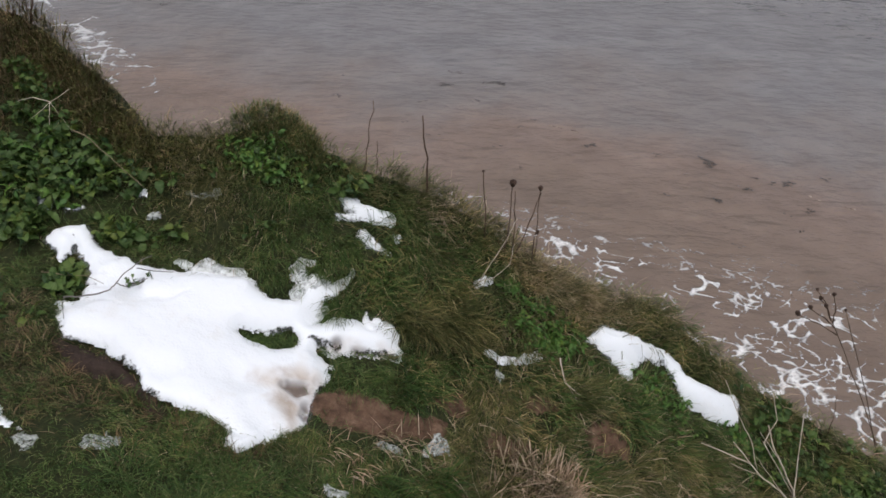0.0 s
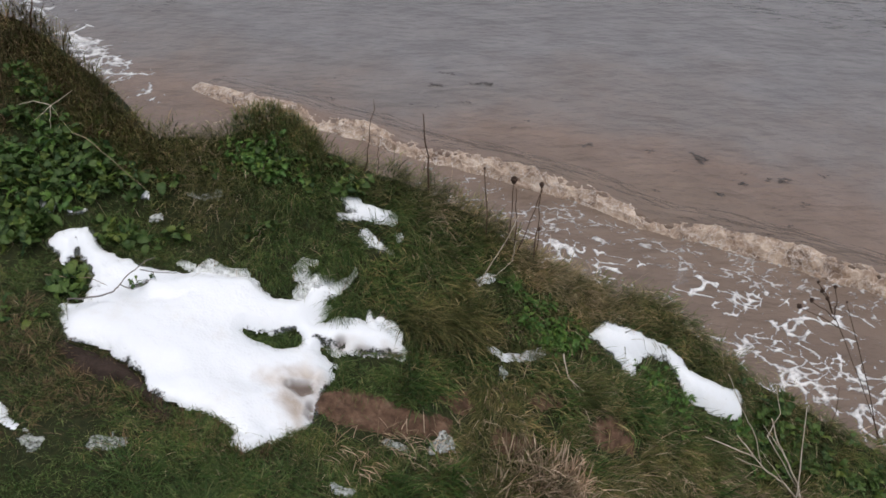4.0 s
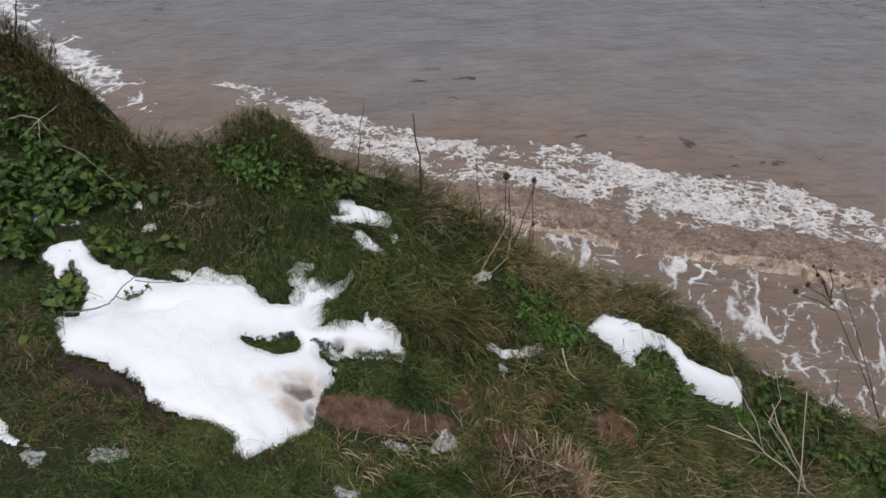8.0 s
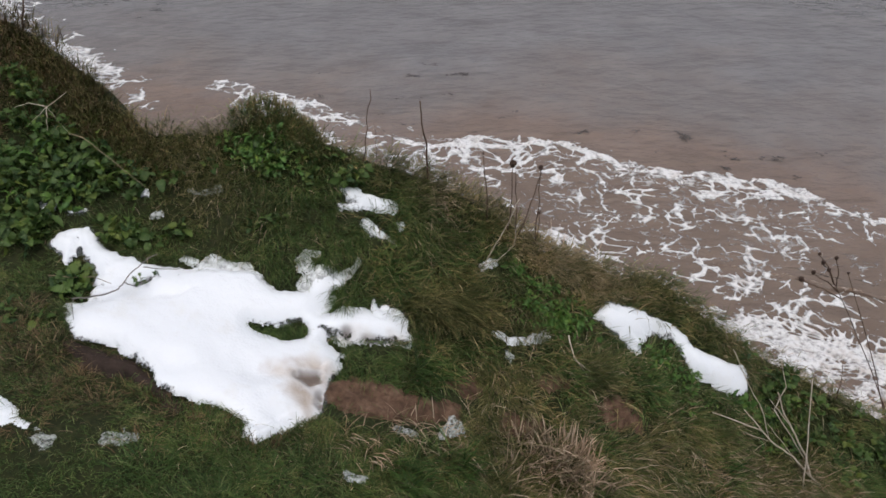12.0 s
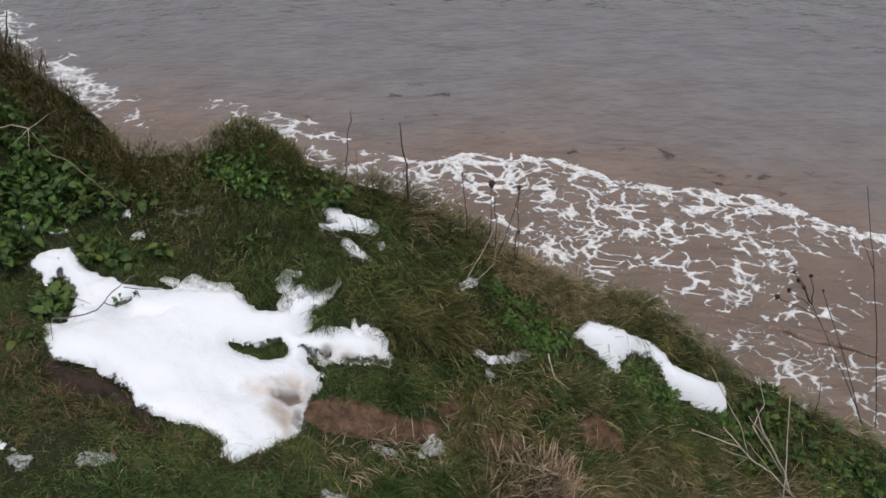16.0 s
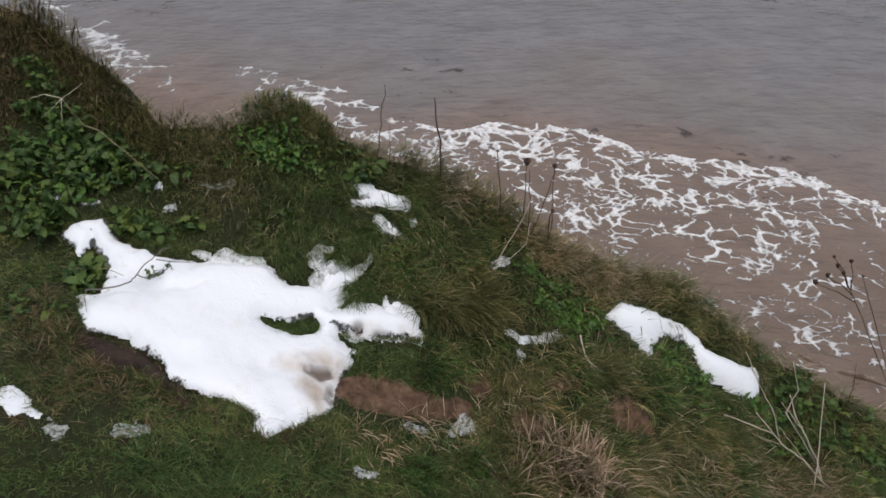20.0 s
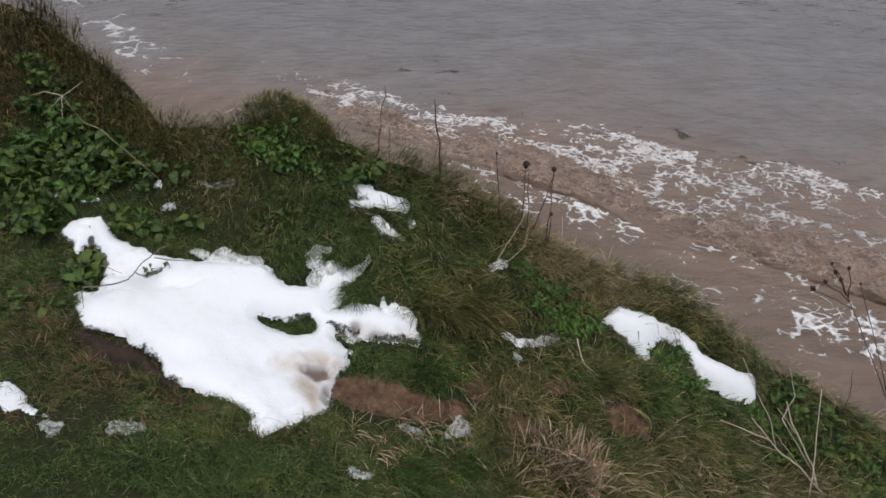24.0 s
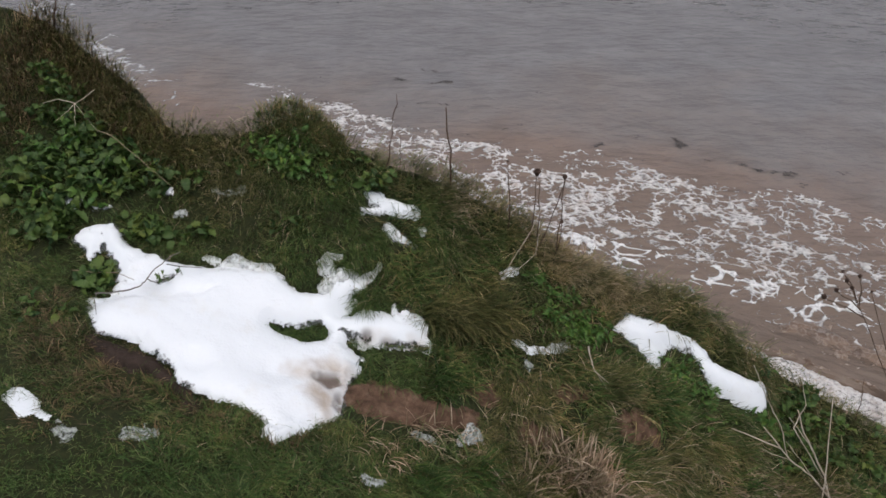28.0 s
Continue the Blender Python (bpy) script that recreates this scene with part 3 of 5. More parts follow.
def ridge(name, s0, s1, height, ahead, behind, rough, material, parent, top=0.0, lift=0.0, fine=1.0, gaps=False):
    """One layer of a wave: a long ridge, steeper on the side of the shore; top: how far its back is cut away."""
    s, u = np.meshgrid(np.arange(s0, s1, 0.12), np.linspace(-ahead, behind, 54))
    bend = 1.5 * (fbm(s * 0.11, 0 * s + 3, 5, 3) - 0.45) - 0.035 * (s - 2) + 0.25 * (value_noise(s * 0.9, 0 * s, 6) - 0.5)
    v = np.where(u < 0, u / ahead, u / behind)
    bell = np.cos(v * math.pi / 2)
    ends = np.clip(np.minimum(s - s0, s1 - s) / 7, 0, 1) ** 0.7
    z = height * bell ** np.where(u < 0, 1.2, 1.7) * ends * (0.65 + 0.7 * value_noise(s * 0.25, 0 * s, 12))
    churn = fbm(s * 1.4 * fine, u * 2.0 * fine, 14, 3) + 0.5 * np.exp(-cells(s * 1.3 * fine, u * 1.9 * fine, 16) / 0.16)
    patchy = np.clip(3 * value_noise(s * 0.35, 0 * s + 2, 18) - 0.7, -0.7, 1.3) - 0.9 * np.exp(-((s + 2.2) / 3) ** 2) - 0.8 * np.clip((s - 9) / 3, 0, 1) if gaps else 1.0
    z += rough * (churn - 0.62) * bell ** 0.5 * ends + lift * bell * patchy - top
    me = grid_mesh(name, s, u + bend, z - 0.02)
    return part(name, me, material, parent)


def wave(name, label, s0, s1, height, broken=None):
    root = tagged(new(name), label, "wave", "waves running to the shore")
    ridge("shoulder", s0, s1, height, 0.55, 3.6, 0.03, WATER, root)
    if broken:
        ridge("crest", s0, s1, height, 0.95, 0.8, 0.45, broken, root, 0.03, 0.16, 1.2, True)
    else:
        ridge("broken_edge", s0, s1, height, 0.35, 0.3, 0.24, ROLLER, root, 0.04, 0.06, 1.7, True)
    return root


def swash_front(s0, s1, broad):
    """The white edge of a wave running up the shore."""
    root = tagged(new("swash_front"), "white foaming edge of a wave running up the shore", "wave", "waves running to the shore")
    ridge("froth", s0, s1, 0.3, 0.5, broad, 0.34, WEB, root, 0.12, 0.0, 1.6)
    return root


def wash(s0, s1, broad):
    """The churned water that follows a broken wave."""
    root = tagged(new("wave_wash"), "churned sandy water behind a broken wave", "wave", "waves running to the shore")
    ridge("churned_water", s0, s1, 0.66, 0.8, broad, 0.34, ROLLER, root, 0.03, 0.06, 0.9)
    ridge("leading_edge", s0, s1, 0.62, 0.7, 0.5, 0.44, ROLLER, root, 0.0, 0.1, 1.9, True)
    return root


def backwash(s0):
    """A smooth thin sheet of water sliding back down the shore."""
    s, u = np.meshgrid(np.arange(s0, 27, 0.5), np.linspace(-11, 0, 23))
    me = grid_mesh("backwash", s, u + 1.5 * (fbm(s * 0.11, 0 * s + 3, 5, 3) - 0.45) - 0.035 * (s - 2), 0 * s + 0.004 * u / 11)
    me.materials.append(SHALLOW)
    return tagged(new("backwash", me), "smooth grey-brown sheet of water sliding off the shore", "sea", kind="stuff")


swell = wave("swell", "smooth brown swell rising before it breaks", -34, 26, 0.7)
breaker = wave("breaking_wave", "sandy breaking wave churning toward the shore", -34, 26, 0.72, CREST)
breaker_2 = wave("low_wave", "low brown wave with a thin broken edge near the cliff foot", -30, 26, 0.46)
WASHES = [wash(-34, 26, 5.2), wash(-30, 26, 7.0)]
SHEETS = [backwash(-26), backwash(-26)]
swash, swash_2 = swash_front(-24, 26, 1.2), swash_front(-2, 26, 2.6)


# ---- spume lying on the turf ----
def soften(a, reach):
    """A running mean both ways, twice."""
    k = max(1, int(reach))
    for _ in range(2):
        for axis in (0, 1):
            pad = [(k, k) if axis == j else (0, 0) for j in (0, 1)]
            c = np.cumsum(np.pad(a, pad, mode="edge"), axis=axis)
            hi, lo = np.take(c, range(2 * k, c.shape[axis]), axis), np.take(c, range(0, c.shape[axis] - 2 * k), axis)
            a = (hi - lo) / (2 * k)
    return a


def spume(name, shapes, thick, label, holes=(), material=None, stains=(), ragged=1.0, step=0.0045, category="sea foam", lobes=()):
    """A heap of spume over a run of rounded bars, with a lumpy top and a ragged rim."""
    material = material or FROTH
    x0, x1 = min(min(c[0] - c[2], c[3] - c[5]) for c in shapes) - 0.04, max(max(c[0] + c[2], c[3] + c[5]) for c in shapes) + 0.04
    y0, y1 = min(min(c[1] - c[2], c[4] - c[5]) for c in shapes) - 0.04, max(max(c[1] + c[2], c[4] + c[5]) for c in shapes) + 0.04
    X, Y = np.meshgrid(np.arange(x0, x1, step), np.arange(y0, y1, step))
    wx = X + ragged * (0.024 * (fbm(X * 18, Y * 18, 101) - 0.47) + 0.008 * (fbm(X * 60, Y * 60, 103, 3) - 0.44))
    wy = Y + ragged * (0.024 * (fbm(X * 18, Y * 18, 105) - 0.47) + 0.008 * (fbm(X * 60, Y * 60, 107, 3) - 0.44))
    d = -capsules(wx, wy, shapes)
    if holes:
        d = np.minimum(d, capsules(wx, wy, holes))
    wide = min(0.06, 2.0 * thick)
    body = soften(1 - (1 - np.clip(d / wide, 0, 1)) ** 2, 0.03 / step)
    body = thick * (0.68 * body + 0.32 * np.sqrt(np.clip(d / 0.028, 0, 1)))
    dents = 0.02 * (fbm(X * 7, Y * 7, 109, 2) - 0.38) + 0.009 * (fbm(X * 20, Y * 20, 111, 3) - 0.44)
    Z = slope(X, Y) + 0.006 + body + dents * np.clip(d / 0.03, 0, 1)
    if stains:
        Z -= 0.016 * soften((capsules(X, Y, DENTS) < 0.005).astype(float), 0.022 / step) + 0.014 * soften((capsules(wx, wy, PITS) < 0.003).astype(float), 0.007 / step)
    Z = np.maximum(Z, land(X, Y) + 0.004) - 0.6 * np.clip(-d, 0, 0.05)
    inside = d > -0.006
    keep = inside[:-1, :-1] & inside[1:, :-1] & inside[:-1, 1:] & inside[1:, 1:]
    mark, pit_dark = np.zeros(X.shape), np.zeros(X.shape)
    worn = 0.75 * np.clip(1.0 - d / 0.012, 0, 1) * np.clip(3 * fbm(X * 8, Y * 8, 119, 2) - 0.7, 0, 1)
    if stains:
        mark = np.clip(0.5 - capsules(X + 0.06 * (fbm(X * 30, Y * 30, 113) - 0.47), Y, stains) / 0.05, 0, 1) * np.clip(3.0 * fbm(X * 22, Y * 22, 117) - 0.6, 0, 1)
        pit_dark = soften((capsules(wx, wy, PITS) < 0.005).astype(float), 0.01 / step) * np.clip(4.0 * fbm(X * 48, Y * 48, 129, 3) - 0.7, 0, 1)
        rim = 0.5 * np.clip(1 - d / 0.034, 0, 1) * np.clip(1.8 - capsules(X, Y, SHADED_EARTH[0]) / 0.04, 0, 1) * np.clip(3.0 * fbm(X * 16, Y * 16, 127, 3) - 0.6, 0, 1)
        worn = np.maximum(np.maximum(worn, rim), 0.5 * np.clip(1 - capsules(wx, wy, SOFT) / 0.014, 0, 1))
    i = np.arange(X.size).reshape(X.shape)
    corners = np.stack([i[:-1, :-1], i[:-1, 1:], i[1:, 1:], i[1:, :-1]], -1)
    cx, cy = X[:-1, :-1], Y[:-1, :-1]

    def sheet(title, share):
        me = grid_mesh(title, X - base.x, Y - base.y, Z - base.z, share)
        me.materials.append(material)
        used = np.unique(corners[share])
        for key, field in (("stain", mark), ("thin", worn), ("pit_dark", pit_dark)):
            me.attributes.new(key, "FLOAT", "POINT").data.foreach_set("value", field.ravel()[used].astype(np.float32))
        return me

    base = Vector((0, 0, 0))
    if not lobes:
        return tagged(new(name, sheet(name, keep)), label, category, "spume on the cliff top")
    base = Vector((shapes[0][0], shapes[0][1], float(slope(shapes[0][0], shapes[0][1]))))
    root = tagged(new(name), label, category, "spume on the cliff top")
    root.location = base
    left = keep.copy()
    for title, x_lo, x_hi, y_lo, y_hi in lobes:
        share = left & (cx > x_lo) & (cx < x_hi) & (cy > y_lo) & (cy < y_hi)
        left &= ~share
        part(title, sheet(title, share), material, root)
    part("body", sheet("body", left), material, root)
    return root


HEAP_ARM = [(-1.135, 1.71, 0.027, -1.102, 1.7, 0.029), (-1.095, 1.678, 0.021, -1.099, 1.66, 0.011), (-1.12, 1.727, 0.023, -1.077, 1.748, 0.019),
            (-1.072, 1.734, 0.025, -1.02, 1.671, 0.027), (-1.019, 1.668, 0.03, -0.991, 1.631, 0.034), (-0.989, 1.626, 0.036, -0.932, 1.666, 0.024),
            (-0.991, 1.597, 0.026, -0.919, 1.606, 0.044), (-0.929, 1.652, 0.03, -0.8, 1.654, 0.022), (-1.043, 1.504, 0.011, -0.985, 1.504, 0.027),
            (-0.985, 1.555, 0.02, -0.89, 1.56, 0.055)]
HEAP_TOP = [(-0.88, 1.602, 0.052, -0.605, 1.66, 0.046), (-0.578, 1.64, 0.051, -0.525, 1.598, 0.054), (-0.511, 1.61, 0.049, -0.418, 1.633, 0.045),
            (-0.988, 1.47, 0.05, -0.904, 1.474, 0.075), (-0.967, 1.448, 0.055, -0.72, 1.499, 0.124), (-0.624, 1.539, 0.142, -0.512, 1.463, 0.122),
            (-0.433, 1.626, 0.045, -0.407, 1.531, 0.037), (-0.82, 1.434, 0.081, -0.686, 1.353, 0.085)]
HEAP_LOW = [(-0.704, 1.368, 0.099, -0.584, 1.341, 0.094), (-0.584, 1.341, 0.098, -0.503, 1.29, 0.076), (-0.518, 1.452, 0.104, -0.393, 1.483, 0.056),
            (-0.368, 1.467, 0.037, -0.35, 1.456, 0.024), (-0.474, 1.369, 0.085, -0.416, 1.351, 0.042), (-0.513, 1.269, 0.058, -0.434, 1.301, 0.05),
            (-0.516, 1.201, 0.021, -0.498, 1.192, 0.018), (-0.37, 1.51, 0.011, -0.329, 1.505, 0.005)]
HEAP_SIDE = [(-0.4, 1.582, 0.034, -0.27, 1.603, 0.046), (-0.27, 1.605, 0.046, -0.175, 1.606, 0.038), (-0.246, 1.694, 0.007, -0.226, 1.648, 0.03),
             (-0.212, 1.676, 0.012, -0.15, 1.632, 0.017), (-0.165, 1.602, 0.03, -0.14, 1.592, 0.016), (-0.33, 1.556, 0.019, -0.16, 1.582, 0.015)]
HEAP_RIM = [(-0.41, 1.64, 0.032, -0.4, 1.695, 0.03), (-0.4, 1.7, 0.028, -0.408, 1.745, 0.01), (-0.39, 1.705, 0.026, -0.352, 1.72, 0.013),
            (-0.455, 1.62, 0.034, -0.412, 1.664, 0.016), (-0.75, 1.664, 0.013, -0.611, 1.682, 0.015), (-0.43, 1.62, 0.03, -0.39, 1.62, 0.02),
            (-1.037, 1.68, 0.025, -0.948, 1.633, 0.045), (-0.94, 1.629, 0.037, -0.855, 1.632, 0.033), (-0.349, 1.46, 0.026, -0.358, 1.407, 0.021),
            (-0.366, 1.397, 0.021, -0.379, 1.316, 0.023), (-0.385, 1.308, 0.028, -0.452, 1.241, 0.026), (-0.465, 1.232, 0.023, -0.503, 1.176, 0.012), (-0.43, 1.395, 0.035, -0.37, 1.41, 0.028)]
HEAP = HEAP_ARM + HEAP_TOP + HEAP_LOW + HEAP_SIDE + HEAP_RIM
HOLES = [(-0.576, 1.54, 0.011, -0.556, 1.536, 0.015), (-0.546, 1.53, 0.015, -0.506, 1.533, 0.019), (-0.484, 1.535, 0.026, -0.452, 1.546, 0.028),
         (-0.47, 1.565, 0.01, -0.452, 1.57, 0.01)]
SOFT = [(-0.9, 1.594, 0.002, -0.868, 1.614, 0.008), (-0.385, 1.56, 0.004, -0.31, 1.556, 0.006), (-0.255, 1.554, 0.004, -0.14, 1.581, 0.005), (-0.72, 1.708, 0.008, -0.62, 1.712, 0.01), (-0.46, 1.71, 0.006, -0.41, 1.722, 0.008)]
# dark brown painted into pits: stain on the rim, shade under the lobe
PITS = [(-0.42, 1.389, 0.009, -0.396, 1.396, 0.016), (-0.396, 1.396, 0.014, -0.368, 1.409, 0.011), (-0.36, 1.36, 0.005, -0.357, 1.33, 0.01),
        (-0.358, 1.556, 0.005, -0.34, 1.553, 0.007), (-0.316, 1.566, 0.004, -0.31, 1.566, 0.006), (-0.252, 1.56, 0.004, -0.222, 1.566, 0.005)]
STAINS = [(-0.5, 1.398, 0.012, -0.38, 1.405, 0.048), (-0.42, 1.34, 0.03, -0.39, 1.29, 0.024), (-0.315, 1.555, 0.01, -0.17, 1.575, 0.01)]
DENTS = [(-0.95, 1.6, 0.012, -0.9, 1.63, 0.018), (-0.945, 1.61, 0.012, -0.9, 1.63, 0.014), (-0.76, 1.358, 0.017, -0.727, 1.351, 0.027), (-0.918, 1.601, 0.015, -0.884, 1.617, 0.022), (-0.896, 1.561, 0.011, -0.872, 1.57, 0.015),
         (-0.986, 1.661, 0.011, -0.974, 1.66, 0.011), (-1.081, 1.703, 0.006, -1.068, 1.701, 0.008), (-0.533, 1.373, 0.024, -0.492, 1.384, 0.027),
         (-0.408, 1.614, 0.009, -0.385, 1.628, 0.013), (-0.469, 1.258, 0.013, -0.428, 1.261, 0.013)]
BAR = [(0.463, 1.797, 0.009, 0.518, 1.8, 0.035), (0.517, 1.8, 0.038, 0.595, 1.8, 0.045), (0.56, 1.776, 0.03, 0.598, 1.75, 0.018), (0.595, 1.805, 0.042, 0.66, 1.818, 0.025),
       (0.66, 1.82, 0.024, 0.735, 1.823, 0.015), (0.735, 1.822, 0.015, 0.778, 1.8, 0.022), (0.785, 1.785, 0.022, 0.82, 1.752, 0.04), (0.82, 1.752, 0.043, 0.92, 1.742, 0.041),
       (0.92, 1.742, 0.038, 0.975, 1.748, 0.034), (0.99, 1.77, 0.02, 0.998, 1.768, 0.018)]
PATCHES = [[(-0.344, 1.987, 0.015, -0.3, 1.99, 0.015), (-0.3, 1.976, 0.017, -0.202, 1.97, 0.017), (-0.359, 1.933, 0.008, -0.273, 1.953, 0.008), (-0.33, 1.975, 0.016, -0.25, 1.966, 0.017), (-0.29, 1.957, 0.012, -0.215, 1.965, 0.013)],
           [(-0.272, 1.9, 0.017, -0.249, 1.886, 0.019), (-0.243, 1.883, 0.017, -0.203, 1.868, 0.014)], [(0.086, 1.859, 0.01, 0.134, 1.867, 0.01)]]
FLECKS = [[(0.134, 1.676, 0.009, 0.169, 1.664, 0.009), (0.169, 1.664, 0.008, 0.302, 1.708, 0.008)], [(-1.201, 1.82, 0.02, -1.191, 1.819, 0.02)], [(-1.137, 1.81, 0.008, -1.127, 1.81, 0.008)], [(-1.112, 1.811, 0.008, -1.102, 1.812, 0.008)],
          [(-0.947, 1.895, 0.008, -0.937, 1.895, 0.009)], [(-1.075, 1.13, 0.02, -1.03, 1.105, 0.024), (-1.02, 1.1, 0.015, -0.985, 1.085, 0.009)], [(-0.183, 1.924, 0.006, -0.169, 1.925, 0.006)]]
LUMPS = PATCHES + FLECKS
TORN = [[(-0.466, 1.75, 0.008, -0.45, 1.778, 0.012), (-0.45, 1.782, 0.01, -0.412, 1.79, 0.007), (-0.46, 1.73, 0.009, -0.436, 1.75, 0.01)],
        [(-0.45, 1.69, 0.018, -0.4, 1.738, 0.02), (-0.4, 1.74, 0.017, -0.345, 1.738, 0.016), (-0.345, 1.742, 0.013, -0.29, 1.79, 0.005), (-0.42, 1.68, 0.03, -0.376, 1.66, 0.022)],
        [(-0.745, 1.68, 0.01, -0.717, 1.728, 0.009), (-0.717, 1.708, 0.021, -0.61, 1.71, 0.013), (-0.7, 1.722, 0.012, -0.65, 1.72, 0.009)], [(-0.797, 1.714, 0.007, -0.764, 1.7, 0.011)]]
WISPS = [[(-0.815, 1.927, 0.006, -0.739, 1.933, 0.006)], [(-0.895, 1.826, 0.012, -0.882, 1.828, 0.012)], [(-0.959, 1.054, 0.014, -0.921, 1.047, 0.014)], [(-0.805, 1.105, 0.024, -0.77, 1.11, 0.024)],
         [(-0.034, 1.336, 0.016, 0.014, 1.358, 0.018)], [(-0.142, 1.307, 0.012, -0.095, 1.302, 0.01)], [(-0.272, 1.128, 0.008, -0.232, 1.145, 0.008)], [(0.154, 1.624, 0.009, 0.162, 1.621, 0.009)]]
# strip of dark soil, widened to paint in the shade beside the drift
SHADED_EARTH = [[(-0.985, 1.369, 0.026, -0.81, 1.312, 0.035), (-0.805, 1.296, 0.03, -0.714, 1.248, 0.02)]]
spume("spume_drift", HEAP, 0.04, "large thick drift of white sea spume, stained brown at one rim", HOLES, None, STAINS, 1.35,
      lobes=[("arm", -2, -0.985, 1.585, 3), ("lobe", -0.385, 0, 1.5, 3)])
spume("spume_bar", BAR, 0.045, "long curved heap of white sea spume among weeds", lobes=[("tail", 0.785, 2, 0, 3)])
for k, bars in enumerate(LUMPS):
    spume("spume_patch", bars, 0.025, "small patch of white sea spume caught in grass", step=0.004, ragged=1.25)
for bars in WISPS:
    spume("spume_wisp", bars, 0.011, "thin half-melted wisp of dirty grey spume in grass", (), DIRTY, step=0.003, ragged=2.8)
for bars in TORN:
    spume("spume_wisp", bars, 0.022, "torn thin white spume beside the large drift", (), THIN, step=0.004, ragged=1.1)

# ---- bare earth ----
BARE = [[(-0.337, 1.379, 0.04, -0.283, 1.37, 0.068), (-0.283, 1.374, 0.068, -0.145, 1.386, 0.056), (-0.146, 1.393, 0.044, -0.011, 1.417, 0.032)], [(0.473, 1.531, 0.042, 0.569, 1.539, 0.042)],
        [(0.014, 1.508, 0.036, 0.047, 1.508, 0.036)], [(0.17, 1.42, 0.045, 0.25, 1.412, 0.045)], [(0.276, 1.574, 0.028, 0.349, 1.583, 0.028)]]


def bare_patch(bars, material, label):
    x0, x1 = min(min(c[0] - c[2], c[3] - c[5]) for c in bars) - 0.03, max(max(c[0] + c[2], c[3] + c[5]) for c in bars) + 0.03
    y0, y1 = min(min(c[1] - c[2], c[4] - c[5]) for c in bars) - 0.03, max(max(c[1] + c[2], c[4] + c[5]) for c in bars) + 0.03
    X, Y = np.meshgrid(np.arange(x0, x1, 0.004), np.arange(y0, y1, 0.004))
    d = -capsules(X + 0.05 * (fbm(X * 20, Y * 20, 121) - 0.47), Y + 0.05 * (fbm(X * 20, Y * 20, 123) - 0.47), bars)
    Z = land(X, Y) + np.clip(d * 0.6, -0.02, 0.012) + 0.022 * (fbm(X * 38, Y * 38, 125) - 0.45) + 0.008 * (fbm(X * 130, Y * 130, 133, 3) - 0.44)
    me = grid_mesh("bare_soil", X, Y, Z, (d > -0.015)[:-1, :-1])
    me.materials.append(material)
    tagged(new("bare_soil", me), label, "soil", kind="structure")


for bars in BARE:
    bare_patch(bars, SOIL, "bare patch of crumbly red earth in the turf")
bare_patch(SHADED_EARTH[0], SHADED_SOIL, "dark earth and painted shade below the spume heap")


def crumbs():
    """Loose crumbs of earth and small stones on the bare patches."""
    co, tris = [], []
    for bars in BARE:
        for _ in range(240 if bars is BARE[0] else 40):
            c = random.choice(bars)
            t, a, q = random.random(), random.uniform(0, 6.3), random.random() ** 0.5
            r = c[2] + (c[5] - c[2]) * t
            x, y = c[0] + (c[3] - c[0]) * t + q * r * math.cos(a), c[1] + (c[4] - c[1]) * t + q * r * math.sin(a)
            z, s = float(land(x, y)) + 0.012, min(0.009, random.lognormvariate(-6.0, 0.5))
            k = len(co)
            co += [(x + s * random.uniform(0.6, 1.2) * dx, y + s * random.uniform(0.6, 1.2) * dy, z + s * dz) for dx, dy, dz in ((1, 0, 0), (0, 1, 0), (-1, 0, 0), (0, -1, 0), (0, 0, 0.9), (0, 0, -0.9))]
            tris += [(k + p, k + q2, k + e) for p, q2 in ((0, 1), (1, 2), (2, 3), (3, 0)) for e in (4, 5)]
    me = bpy.data.meshes.new("soil_crumbs")
    me.from_pydata(co, [], tris)
    me.materials.append(SOIL)
    tagged(new("soil_crumbs", me), "loose crumbs of red earth on bare ground", "soil", kind="stuff")


crumbs()

# ---- grass ----
def spot(x, y, cx, cy, r):
    return np.exp(-((x - cx) ** 2 + (y - cy) ** 2) / (r * r))


def dryness(x, y):
    """How far the turf has turned to olive and straw."""
    d = 0.08 + 0.9 * (fbm(x * 3.4, y * 3.4, 131, 3) - 0.44)
    d = d + 0.4 * spot(x, y, -1.2, 1.5, 0.32) + 0.05 * spot(x, y, -1.0, 1.15, 0.3) + 0.75 * spot(x, y, -0.78, 1.96, 0.2) + 0.5 * spot(x, y, -0.55, 2.16, 0.09) + 0.15 * spot(x, y, -0.1, 1.76, 0.2) + 0.75 * np.clip(1 - (edge(x) - y) / np.where(x < 0.25, 0.07, 0.11), 0, 1) * np.where(x > -0.4, 0.9, np.where(x < -0.9, 1.3, 0.3)) + 0.8 * spot(x, y, -1.5, 2.15, 0.15)
    d = d + 0.8 * spot(x, y, 0.36, 1.9, 0.13) + 0.7 * spot(x, y, 0.25, 1.3, 0.2) + 0.6 * spot(x, y, -1.25, 2.2, 0.13) + 0.35 * spot(x, y, -0.72, 2.0, 0.2)
    d = d + 0.6 * spot(x, y, 0.08, 1.69, 0.22) + 0.6 * spot(x, y, 1.15, 1.45, 0.3) + 0.5 * spot(x, y, 0.45, 1.55, 0.35) + 0.15 * spot(x, y, -0.55, 1.1, 0.2) + 0.4 * spot(x, y, -0.3, 1.2, 0.22) + 0.35 * spot(x, y, 0.08, 1.32, 0.25) + 0.3 * spot(x, y, 0.6, 1.4, 0.2)
    return np.clip(d, 0, 1)


